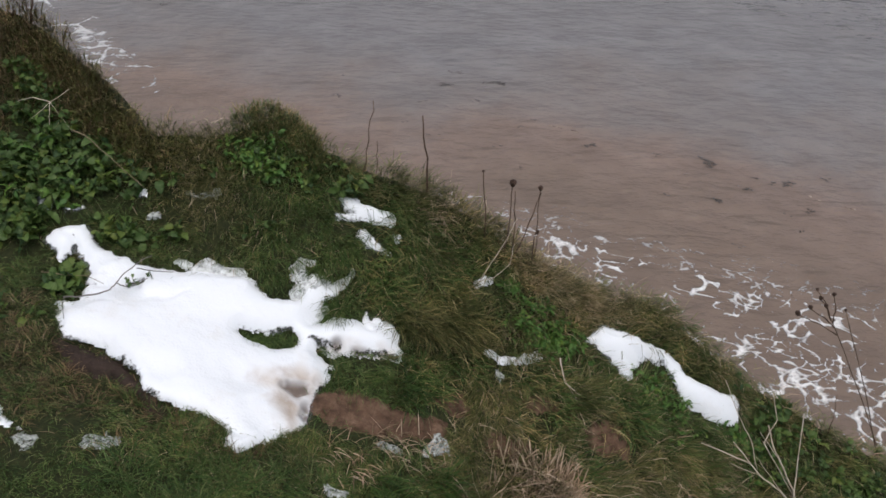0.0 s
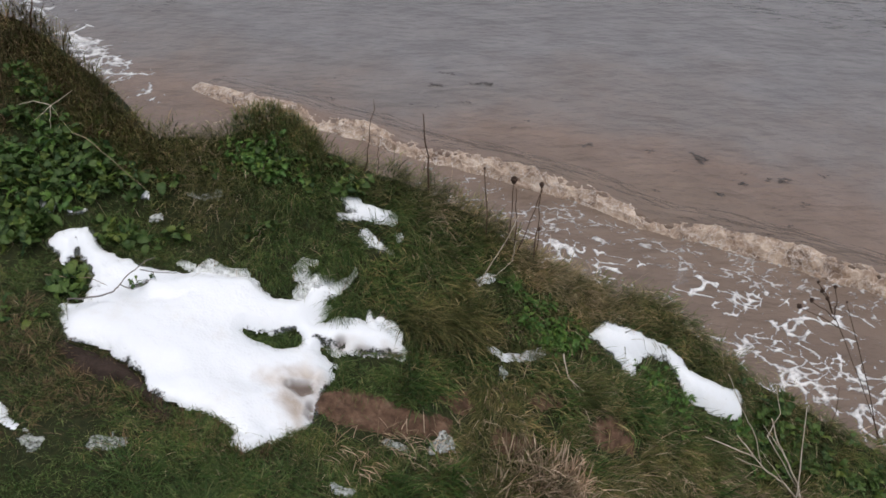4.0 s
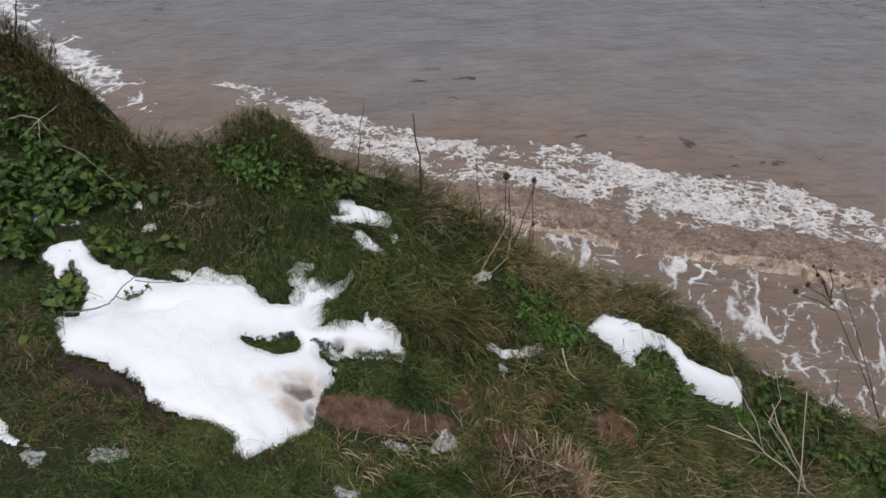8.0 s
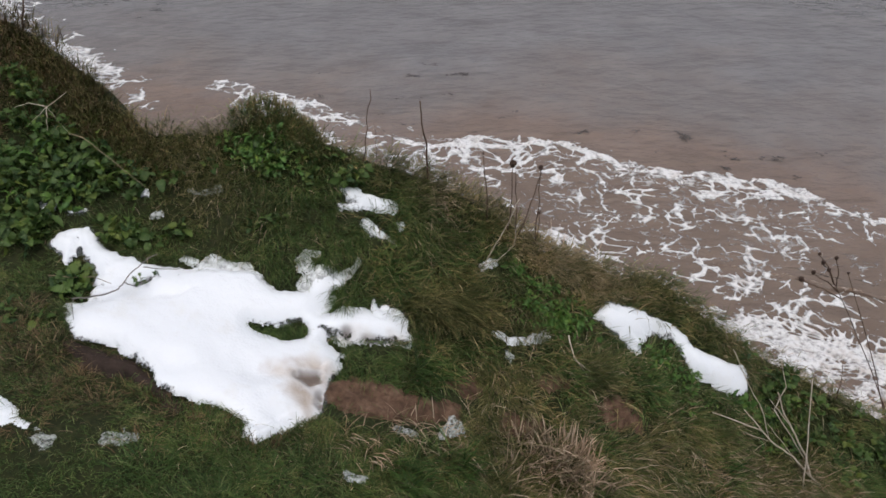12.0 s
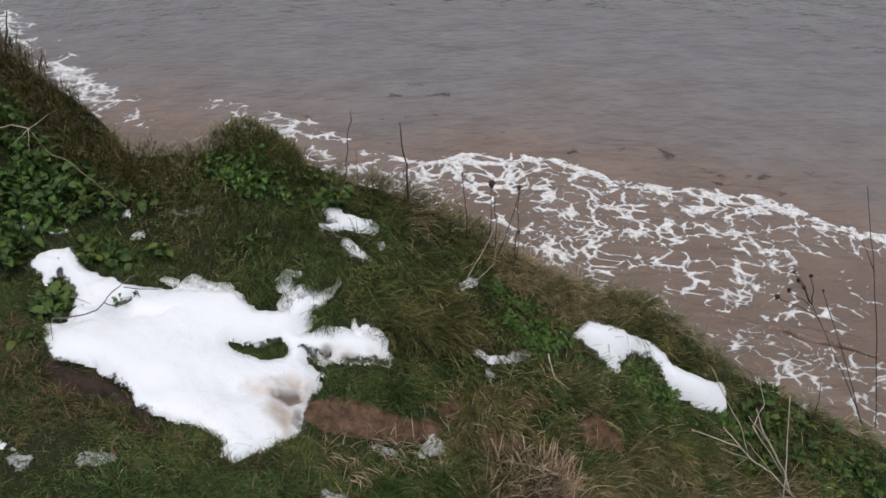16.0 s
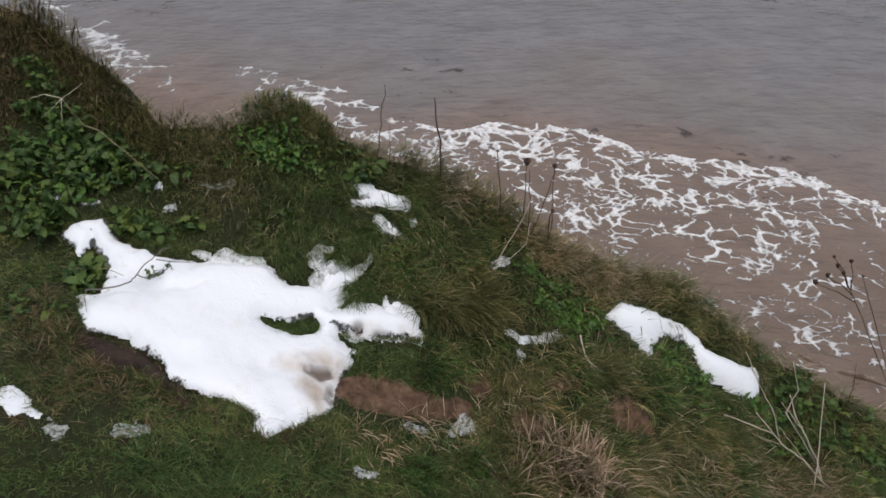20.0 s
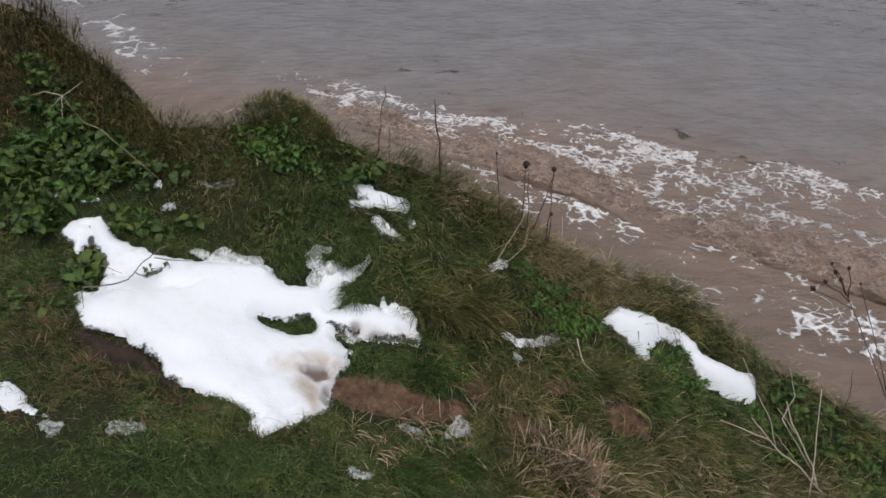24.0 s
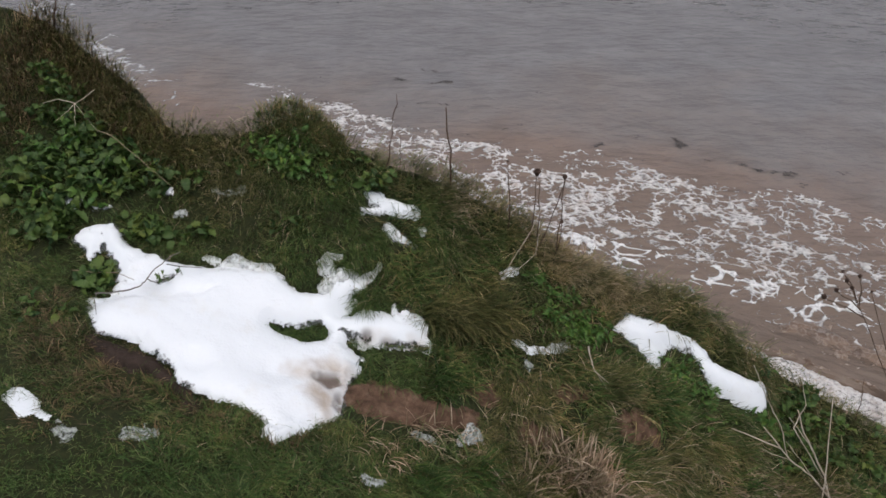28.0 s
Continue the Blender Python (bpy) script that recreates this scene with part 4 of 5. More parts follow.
LEAFY = [(-1.25, 2.0, 0.14), (-1.1, 1.93, 0.16), (-0.98, 1.93, 0.1), (-1.2, 1.9, 0.12), (-0.61, 2.06, 0.06), (-0.52, 2.04, 0.05), (0.4, 1.77, 0.1), (0.25, 1.83, 0.08), (0.71, 1.76, 0.07), (1.1, 1.74, 0.12), (1.35, 1.7, 0.15)]


def open_ground(x, y):
    """The share of blades that grow at a place."""
    s = np.ones_like(x)
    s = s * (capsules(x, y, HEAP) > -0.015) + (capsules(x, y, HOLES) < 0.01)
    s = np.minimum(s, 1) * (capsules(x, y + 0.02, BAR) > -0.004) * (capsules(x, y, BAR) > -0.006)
    for bars in LUMPS:
        s = s * np.where(np.minimum(capsules(x, y + 0.012, bars), capsules(x, y + 0.032, bars)) < 0.003, 0.03, 1)
    for bars in TORN:
        s = s * np.where(capsules(x, y, bars) < 0.002, 0.12, 1)
    for bars in WISPS:
        s = s * np.where(np.minimum(capsules(x, y, bars), capsules(x, y + 0.03, bars)) < 0, 0.6, 1)
    wx = x + 0.03 * (fbm(x * 25, y * 25, 143) - 0.47)
    s = s * np.where(np.minimum(capsules(wx, y, SHADED_EARTH[0]), capsules(wx, y + 0.03, SHADED_EARTH[0])) < 0.004, 0.14, 1)
    for bars in BARE:
        wx = x + 0.03 * (fbm(x * 25, y * 25, 141) - 0.47)
        s = s * np.where(np.minimum(capsules(wx, y, bars), capsules(wx, y + 0.03, bars)) < 0.004, 0.07, 1)
    s = s * (1 - 0.45 * spot(x, y, -1.15, 1.42, 0.25) - 0.55 * spot(x, y, -0.98, 1.05, 0.28))
    for cx, cy, r in LEAFY:
        s = s * (1 - 0.6 * spot(x, y, cx, cy, r))
    return s


def blades(name, x, y, length, width, lean, way, material, label, z=None):
    """Bent blades of four levels, as one sheet of loose strips."""
    n = len(x)
    z = land(x, y) - 0.004 if z is None else z
    face = way + np.pi / 2 + np.random.normal(0, 0.5, n)
    side = np.stack([np.cos(face), np.sin(face), 0 * face], -1) * width[:, None] / 2
    run = np.stack([np.cos(way), np.sin(way)], -1)
    root = np.stack([x, y, z], -1)
    co = np.empty((n, 7, 3), np.float32)
    p, slope = root.copy(), np.clip(lean * 0.35, 0, 1.4)
    levels = [(0, 1.0), (0.36, 0.9), (0.36, 0.65), (0.28, 0)]
    for k, (share, wide) in enumerate(levels):
        if k:
            slope = np.minimum(slope + lean * 0.42, 2.3)
            step = (length * share)[:, None]
            p = p + step * np.stack([run[:, 0] * np.sin(slope), run[:, 1] * np.sin(slope), np.cos(slope)], -1)
            p[:, 2] = np.maximum(p[:, 2], land(p[:, 0], np.minimum(p[:, 1], edge(p[:, 0]))) + 0.006 - np.clip(p[:, 1] - edge(p[:, 0]), 0, 1) * 2)
        if k < 3:
            co[:, 2 * k], co[:, 2 * k + 1] = p - side * wide, p + side * wide
        else:
            co[:, 6] = p
    i = np.arange(n)[:, None] * 7
    quads = np.concatenate([i + [[0, 1, 3, 2]], i + [[2, 3, 5, 4]]])
    me = fast_mesh(name, co.reshape(-1, 3), quads, i + [[4, 5, 6]])
    me.materials.append(material)
    return tagged(new(name, me), label, "grass", kind="stuff")


SMALL = [c for bars in LUMPS for c in bars]


def clear_of_spume(x, y, way, reach):
    """Blades that would fall across the spume are mostly pressed under it."""
    tx, ty = x + reach * np.cos(way), y + reach * np.sin(way)
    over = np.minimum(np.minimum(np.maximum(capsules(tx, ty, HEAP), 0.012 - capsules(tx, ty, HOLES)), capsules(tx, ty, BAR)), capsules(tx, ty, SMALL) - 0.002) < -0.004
    return ~over | (np.random.rand(len(x)) < 0.1)


def cropped(x, y):
    """Where the turf is short and tangled."""
    low = np.clip((1.34 - y - 0.25 * np.maximum(x, 0)) / 0.15, 0, 1) + np.clip((-0.6 - x) / 0.25, 0, 1)
    return np.clip(low, 0, 1) * np.clip((edge(x) - y - 0.1) / 0.1, 0, 1)


def tufts(count, per, spread, low=False):
    """Roots in tufts, each with its own way to lean and its own length; low: on the short turf alone."""
    cx = np.random.uniform(-1.9, 2.0, count)
    cy = np.random.uniform(0.75, 2.36, count)
    ok = (cy < edge(cx) + 0.03) & (cy > 0.8 + 0.32 * cx * (cx > 0))
    if low:
        ok &= np.random.rand(count) < cropped(cx, cy)
    cx, cy = cx[ok], cy[ok]
    comb = -0.45 + 6.5 * (fbm(cx * 1.8, cy * 1.8, 151, 2) - 0.375) + np.random.normal(0, 0.4, len(cx))
    mound = fbm(cx * 9, cy * 9, 153, 2)
    stay = np.random.rand(len(cx)) < (np.clip(2.6 * (mound - 0.2), 0.12, 1) if low else 0.55 + 1.3 * np.clip(mound - 0.2, 0, 1))
    cx, cy, comb, mound = cx[stay], cy[stay], comb[stay], mound[stay]
    size = np.minimum(np.random.lognormal(0, 0.3, len(cx)), 1.5) * (0.5 + 1.25 * mound)
    k = np.repeat(np.arange(len(cx)), np.random.poisson(per, len(cx)))
    r, a = spread * np.abs(np.random.normal(0, 1, len(k))) * size[k], np.random.uniform(0, 2 * np.pi, len(k))
    x, y = cx[k] + r * np.cos(a), cy[k] + r * np.sin(a)
    way = np.arctan2(np.sin(comb[k]) + 0.7 * np.sin(a) * r / spread, np.cos(comb[k]) + 0.7 * np.cos(a) * r / spread)
    keep = (np.random.rand(len(x)) < open_ground(x, y)) & (y < edge(x) + 0.06) & clear_of_spume(x, y, way, 0.04)
    return x[keep], y[keep], way[keep], size[k][keep]


def grow_turf():
    sets = [np.concatenate(q) for q in zip(tufts(17000, 33, 0.017), tufts(11000, 20, 0.017, True))]
    x, y, way, size = sets
    dry = dryness(x, y)
    pick = np.random.rand(len(x))
    lip = np.clip(1 - (edge(x) - y) / 0.16, 0, 1)
    short = cropped(x, y)
    length = (0.028 + 0.032 * np.random.rand(len(x))) * size * np.where(x < -0.35, 1 - 0.45 * lip, 1 - 0.1 * lip) * (1 - 0.36 * short)
    width = np.random.uniform(0.001, 0.0022, len(x)) * (1 - 0.25 * short)
    lean = np.random.uniform(0.7, 1.8, len(x))
    way = way + np.random.normal(0, 0.9, len(x)) * short
    pale = np.where(x > 0.25, 0.12, 0.06)
    for name, sel, m, label in (("turf_grass", pick > dry, TURF, "tufted green cliff-top grass, blades bent over"),
                                ("olive_grass", (pick <= dry) & (pick > dry * pale), OLIVE, "olive and brown winter grass at the cliff edge"),
                                ("dry_grass", pick <= dry * pale, STRAW, "scattered dry straw-coloured grass blades")):
        blades(name, x[sel], y[sel], length[sel] * (1.2 if m is STRAW else 1), width[sel], lean[sel], way[sel], m, label)


grow_turf()


def grow_bank():
    """The same turf, coarser, where it goes on along the cliff and behind."""
    n, near = 44000, 36000
    x = np.concatenate([np.random.uniform(-7, 7, n), np.random.normal(0.05, 1.5, near)])
    y = np.concatenate([np.random.uniform(-5, 3.3, n), np.random.normal(1.0, 0.9, near)])
    fine = np.arange(n + near) >= n
    tuft = fbm(x * 2.2, y * 2.2, 161, 3)
    inner = (x > -1.85) & (x < 1.95) & (y > 0.82 + 0.32 * x * (x > 0))
    ok = (y < edge(x)) & ~inner & (np.random.rand(n + near) < 0.35 + tuft)
    x, y, fine, n = x[ok], y[ok], fine[ok], int(ok.sum())
    length, width = np.random.uniform(0.06, 0.12, n) * np.where(fine, 0.6, 1), np.random.uniform(0.008, 0.016, n) * np.where(fine, 0.4, 1)
    way = 2 * np.pi * fbm(x * 1.6, y * 1.6, 151, 2) * 1.6 + np.random.normal(0, 0.8, n)
    dry = np.random.rand(n) < 0.3
    for sel, m, name in ((~dry, TURF, "turf_grass"), (dry, OLIVE, "olive_grass")):
        blades(name, x[sel], y[sel], length[sel], width[sel], np.random.uniform(0.6, 1.6, int(sel.sum())), way[sel], m, "coarser grass going on along the cliff top")


grow_bank()


def tussock(cx, cy, r, count, long, m, name, label, tilt=(0.2, 1.1), coarse=1.0, swept=0.7):
    a, q = np.random.uniform(0, 2 * np.pi, count), r * np.sqrt(np.random.rand(count))
    x, y = cx + q * np.cos(a), cy + q * np.sin(a)
    way = np.where(np.random.rand(count) < swept, -0.5 + np.random.normal(0, 0.5, count), a + np.random.normal(0, 0.7, count))
    ok = clear_of_spume(x, y, way, long * 0.7) & clear_of_spume(x, y, way, 0) & (y < edge(x) + 0.05)
    x, y, way, count = x[ok], y[ok], way[ok], int(ok.sum())
    blades(name, x, y, long * np.random.uniform(0.5, 1.1, count), coarse * np.random.uniform(0.0016, 0.0034, count), np.random.uniform(*tilt, count), way, m, label)


for cx, cy, k in ((0.2, 1.33, 120), (0.27, 1.34, 260), (0.33, 1.33, 260), (0.38, 1.31, 130), (0.3, 1.27, 190), (0.4, 1.25, 110), (0.14, 1.22, 50)):
    tussock(cx, cy, 0.06, int(k * 0.6), 0.11, STRAW, "straw_tussock", "tussock of bleached upright straw grass", (0.1, 1.2), 1.6, 0.2)
for cx, cy, k in ((-0.14, 1.17, 150), (0.0, 1.235, 150), (-0.1, 1.49, 110), (0.33, 1.57, 90), (0.6, 1.61, 100), (0.42, 1.42, 70), (0.87, 1.44, 70)):
    tussock(cx, cy, 0.05, k, 0.12, TURF, "grass_tussock", "coarse green grass tussock with long arching blades", (0.3, 1.5), 1.25)
for cx, cy, k in ((-0.29, 1.12, 200), (-0.4, 1.1, 180), (-0.5, 1.08, 220), (-0.62, 1.1, 200), (-0.72, 1.02, 200), (-0.56, 0.98, 220)):
    tussock(cx, cy, 0.06, k, 0.065, TURF, "grass_tussock", "soft green grass tussock with blades lying over", (0.6, 1.6), 0.8, 0.3)
for cx, cy, k in ((-0.25, 1.23, 50), (-0.13, 1.3, 50), (1.0, 1.47, 80), (1.2, 1.53, 90), (0.8, 1.4, 40), (1.1, 1.44, 70), (1.35, 1.56, 80), (0.9, 1.47, 50), (-0.04, 1.32, 40)):
    tussock(cx, cy, 0.06, k, 0.09, STRAW, "straw_tussock", "thin tuft of pale dry grass among green", (0.2, 1.4))
for cx, cy, k in ((1.05, 1.5, 260), (1.25, 1.6, 220), (0.9, 1.52, 200), (1.3, 1.5, 200)):
    tussock(cx, cy, 0.07, k, 0.075, OLIVE, "grass_tussock", "rough olive grass tussock below the weeds", (0.2, 1.3), 1.1)
for cx, cy, k in ((-0.12, 1.69, 260), (-0.06, 1.71, 320), (-0.01, 1.72, 320), (0.04, 1.73, 260), (0.08, 1.73, 160), (-0.02, 1.78, 140), (0.03, 1.8, 120), (0.42, 1.63, 130)):
    tussock(cx, cy, 0.045, k, 0.125, OLIVE, "grass_tussock", "arching olive-brown grass tussock", (0.7, 1.5), 1.1)
for cx, cy, k in ((-0.1, 1.7, 110), (-0.04, 1.72, 130), (0.03, 1.72, 130), (0.08, 1.72, 90), (0.02, 1.79, 40), (0.3, 1.6, 40), (0.2, 1.5, 40), (0.5, 1.6, 40)):
    tussock(cx, cy, 0.05, k, 0.11, GOLD, "straw_tussock", "thin golden blades in a green tussock", (0.7, 1.5))
for cx, cy, k in ((0.65, 1.38, 130), (0.8, 1.42, 130), (0.95, 1.45, 130), (1.1, 1.49, 130), (1.25, 1.53, 110), (0.55, 1.45, 110), (1.4, 1.58, 100), (0.35, 1.5, 90), (0.2, 1.55, 90), (0.1, 1.4, 80), (0.45, 1.36, 110), (0.52, 1.28, 110), (0.0, 1.25, 80), (0.65, 1.5, 100), (0.75, 1.55, 80)):
    tussock(cx, cy, 0.08, k, 0.05, GOLD, "straw_tussock", "short dry grass among the green", (0.4, 1.5))
tussock(0.2, 1.28, 0.15, 700, 0.09, OLIVE, "grass_tussock", "rough olive grass tussock with dry tips")
for cx, cy in ((-0.23, 1.93), (-0.03, 1.86), (0.06, 1.66), (0.3, 1.66), (-0.2, 1.78), (0.6, 1.62), (-0.05, 1.55)):
    tussock(cx, cy, 0.07, 110, 0.08, GOLD, "straw_tussock", "dry blades in a green tussock", (0.7, 1.6))
    tussock(cx, cy, 0.07, 260, 0.085, TURF, "grass_tussock", "dense green grass tussock lying over", (0.7, 1.6))
for cx, cy, k in ((-0.45, 2.12, 200), (-0.2, 2.07, 200), (-0.05, 2.05, 200), (0.1, 2.03, 200), (0.2, 1.98, 200), (0.58, 1.9, 300), (0.68, 1.92, 420), (0.85, 1.88, 420), (1.0, 1.84, 380), (1.2, 1.81, 350), (1.4, 1.79, 300), (-1.2, 2.18, 420), (-1.08, 2.08, 420), (-1.34, 2.26, 420)):
    tussock(cx, cy - 0.03, 0.07, k, 0.062, OLIVE, "lip_grass", "shaggy brown-green grass overhanging the cliff edge", (0.5, 1.6))
tussock(0.38, 1.89, 0.09, 260, 0.065, GOLD, "straw_tussock", "tussock of straw grass on the cliff lip", (0.5, 1.5))
for cx, cy, k in ((0.02, 2.03, 112), (0.15, 2.0, 200), (0.25, 1.96, 300), (0.45, 1.9, 320), (0.6, 1.9, 272), (0.75, 1.89, 208), (0.95, 1.84, 176), (1.15, 1.8, 144), (-0.3, 2.04, 112)):
    tussock(cx, cy - 0.02, 0.06, k, 0.058, GOLD, "straw_tussock", "golden dry grass tuft on the cliff lip", (0.4, 1.5))
for cx, cy, k in ((-1.47, 2.22, 420), (-1.45, 2.12, 360), (-1.47, 2.04, 240), (-1.02, 2.04, 420), (-0.96, 2.0, 360), (-0.9, 2.03, 300), (-1.42, 2.3, 500), (-1.36, 2.26, 560), (-1.28, 2.22, 560), (-1.21, 2.17, 560), (-1.14, 2.11, 520), (-1.08, 2.06, 460), (-1.3, 2.15, 300), (-1.2, 2.09, 260), (-1.5, 2.25, 420)):
    half = k * 4 // 5 if cx > -1.05 else k // 2 if cx > -1.4 else k // 4
    tussock(cx, cy, 0.075, k - half, 0.07, RUSSET, "bank_grass", "withered russet grass on the steep bank top", (0.4, 1.5), 0.9)
    tussock(cx, cy, 0.075, half, 0.065, OLIVE, "bank_grass", "olive grass among russet on the steep bank top", (0.4, 1.5), 0.9)
for cx, cy, k in ((-0.9, 2.03, 200), (-0.84, 2.05, 260), (-0.78, 2.08, 300), (-0.72, 2.11, 380), (-0.66, 2.14, 420), (-0.6, 2.16, 460), (-0.54, 2.155, 460), (-0.49, 2.13, 420), (-0.45, 2.09, 320), (-0.39, 2.07, 260)):
    tussock(cx, cy - 0.02, 0.045, k // 2, 0.04, OLIVE, "lip_grass", "short olive grass on a rounded hummock at the cliff edge", (0.3, 1.4), 0.9, 0.3)
for cx, cy, k in ((-0.66, 2.16, 160), (-0.6, 2.18, 200), (-0.54, 2.17, 220), (-0.49, 2.14, 200), (-0.46, 2.1, 120)):
    tussock(cx, cy - 0.035, 0.05, 2 * k, 0.042, TURF, "lip_grass", "short green grass on a rounded hummock at the cliff edge", (0.3, 1.4), 0.9, 0.3)
    tussock(cx, cy - 0.02, 0.045, k + 120, 0.042, GOLD, "straw_tussock", "golden grass tips along the hummock top", (0.2, 1.2), 0.9, 0.3)
for cx, cy, k in ((-1.13, 1.37, 190), (-1.04, 1.355, 190), (-1.0, 1.2, 130), (-0.946, 1.26, 150), (-0.88, 1.2, 110), (-0.99, 1.09, 90), (-1.15, 1.47, 150), (-1.08, 1.28, 150), (-0.75, 1.08, 60), (-0.95, 1.36, 50), (-0.86, 1.31, 55), (-0.78, 1.27, 60), (-0.7, 1.22, 120), (-0.6, 1.19, 120)):
    tussock(cx, cy, 0.045, k, 0.05, RUSSET, "bank_grass", "withered brown grass on dark earth below the spume", (0.5, 1.6), 0.7, 0.2)
for cx, cy, k in ((0.28, 1.94, 420), (0.36, 1.93, 520), (0.44, 1.91, 480), (0.52, 1.9, 300), (0.2, 1.96, 260), (0.62, 1.9, 200)):
    tussock(cx, cy - 0.015, 0.05, k, 0.06, SANDY, "straw_tussock", "pale golden grass hanging over the cliff lip", (0.4, 1.6), 0.9)
tussock(-0.06, 2.01, 0.05, 90, 0.08, STRAW, "straw_tussock", "hanging straw grass on the cliff lip", (0.8, 1.7))


def fringe():
    """Upright blades that stand before the lower rim of the large drift."""
    line = np.array([(-0.84, 1.29), (-0.774, 1.262), (-0.7, 1.242), (-0.628, 1.231), (-0.555, 1.2), (-0.521, 1.172), (-0.489, 1.164), (-0.452, 1.186), (-0.4, 1.245)])
    n = 900
    k = np.random.uniform(0, len(line) - 1, n)
    bunch = fbm(k * 2.3, 0 * k, 171, 2)
    k = k[np.random.rand(n) < np.clip(4 * bunch - 0.9, 0.1, 1)]
    x = np.interp(k, range(len(line)), line[:, 0]) + np.random.normal(0, 0.008, len(k))
    y = np.interp(k, range(len(line)), line[:, 1]) - np.abs(np.random.normal(0.004, 0.012, len(k)))
    m = np.random.rand(len(k)) < 0.6
    for sel, material, name in ((m, TURF, "turf_grass"), (~m, RUSSET, "bank_grass")):
        c = int(sel.sum())
        blades(name, x[sel], y[sel], np.random.uniform(0.025, 0.055, c), np.random.uniform(0.0012, 0.0024, c), np.random.uniform(0.2, 1.0, c), np.random.uniform(0, 6.28, c), material, "loose grass blades standing before the spume")


fringe()


# ---- leafy weeds ----
def leaf_mesh(name, long, wide, bend, lobes, blunt=0.55):
    """A toothed leaf, folded on its midrib, arched and crumpled; its stalk starts at the origin."""
    co, quads = [], []
    n = 9
    for k in range(n + 1):
        t = k / n
        w = wide * math.sin(math.pi * min(1, t * 0.93 + 0.07)) ** blunt * (1 - 0.25 * t) * (1 + lobes * (1 if k % 2 else -1))
        x, z = long * t, bend * math.sin(t * 2.2) - bend * 0.9 * t * t
        up, down = (0.32 * w + random.gauss(0, 0.12) * wide for _ in range(2))
        co += [(x - 0.15 * w, -w, z + up), (x, 0, z), (x - 0.15 * w, w, z + down)]
        if k:
            a = 3 * k
            quads += [(a - 3, a, a + 1, a - 2), (a - 2, a + 1, a + 2, a - 1)]
    return fast_mesh(name, co, quads)


def lobed_leaf(name, size, lobes, deep):
    """A crumpled leaf with rounded lobes round its stalk."""
    co, tris = [(0.35 * size, 0, -0.12 * size)], []
    n = 6 * lobes
    for k in range(n + 1):
        a = math.radians(-155 + 310 * k / n)
        r = size * (1 - deep * abs(math.sin(math.pi * lobes * k / n + math.pi / 2)) ** 2) * (0.75 + 0.25 * math.cos(a)) * random.uniform(0.94, 1.06)
        for q in (0.55, 1.0):
            co.append((0.35 * size + q * r * math.cos(a), q * r * math.sin(a), size * (0.12 * q * math.cos(lobes * a) + random.gauss(0, 0.05) - 0.16 * q * q)))
        if k:
            i = 2 * k - 1
            tris += [(0, i, i + 2), (i, i + 1, i + 3), (i, i + 3, i + 2)]
    co.append((0, 0, 0))
    tris.append((0, len(co) - 1, 1))
    return fast_mesh(name, co, [], tris)


LEAVES = [leaf_mesh("leaf", 0.045, 0.017, 0.012, 0.1), leaf_mesh("leaf", 0.036, 0.016, 0.008, 0.06), leaf_mesh("leaf", 0.055, 0.019, 0.016, 0.13),
          leaf_mesh("leaf", 0.05, 0.012, 0.018, 0.2, 0.8), leaf_mesh("leaf", 0.042, 0.02, 0.004, 0.22, 0.5), leaf_mesh("leaf", 0.06, 0.014, 0.02, 0.16, 0.9),
          lobed_leaf("leaf", 0.025, 5, 0.3), lobed_leaf("leaf", 0.031, 5, 0.36), lobed_leaf("leaf", 0.027, 3, 0.34), lobed_leaf("leaf", 0.022, 5, 0.25)]
YOUNG = [leaf_mesh("leaf", 0.036, 0.009, 0.01, 0.4, 0.8), leaf_mesh("leaf", 0.044, 0.008, 0.012, 0.45, 0.9), leaf_mesh("leaf", 0.03, 0.01, 0.006, 0.35, 0.7)]
for me in LEAVES:
    me.materials.append(LEAF)
for me in YOUNG:
    me.materials.append(LEAF_BRIGHT)


def tube(points, r0, r1, sides=6):
    """A tapered round stem through the points."""
    bm = bmesh.new()
    rings = []
    for k, p in enumerate(points):
        t = k / (len(points) - 1)
        way = (Vector(points[min(k + 1, len(points) - 1)]) - Vector(points[max(k - 1, 0)])).normalized()
        q = way.to_track_quat("Z", "Y")
        r = r0 + (r1 - r0) * t
        rings.append([bm.verts.new(Vector(p) + q @ Vector((r * math.cos(a), r * math.sin(a), 0))) for a in (2 * math.pi * j / sides for j in range(sides))])
    for a, b in zip(rings, rings[1:]):
        for j in range(sides):
            bm.faces.new((a[j], a[(j + 1) % sides], b[(j + 1) % sides], b[j])).smooth = True
    bm.faces.new(rings[0][::-1])
    bm.faces.new(rings[-1])
    return bm


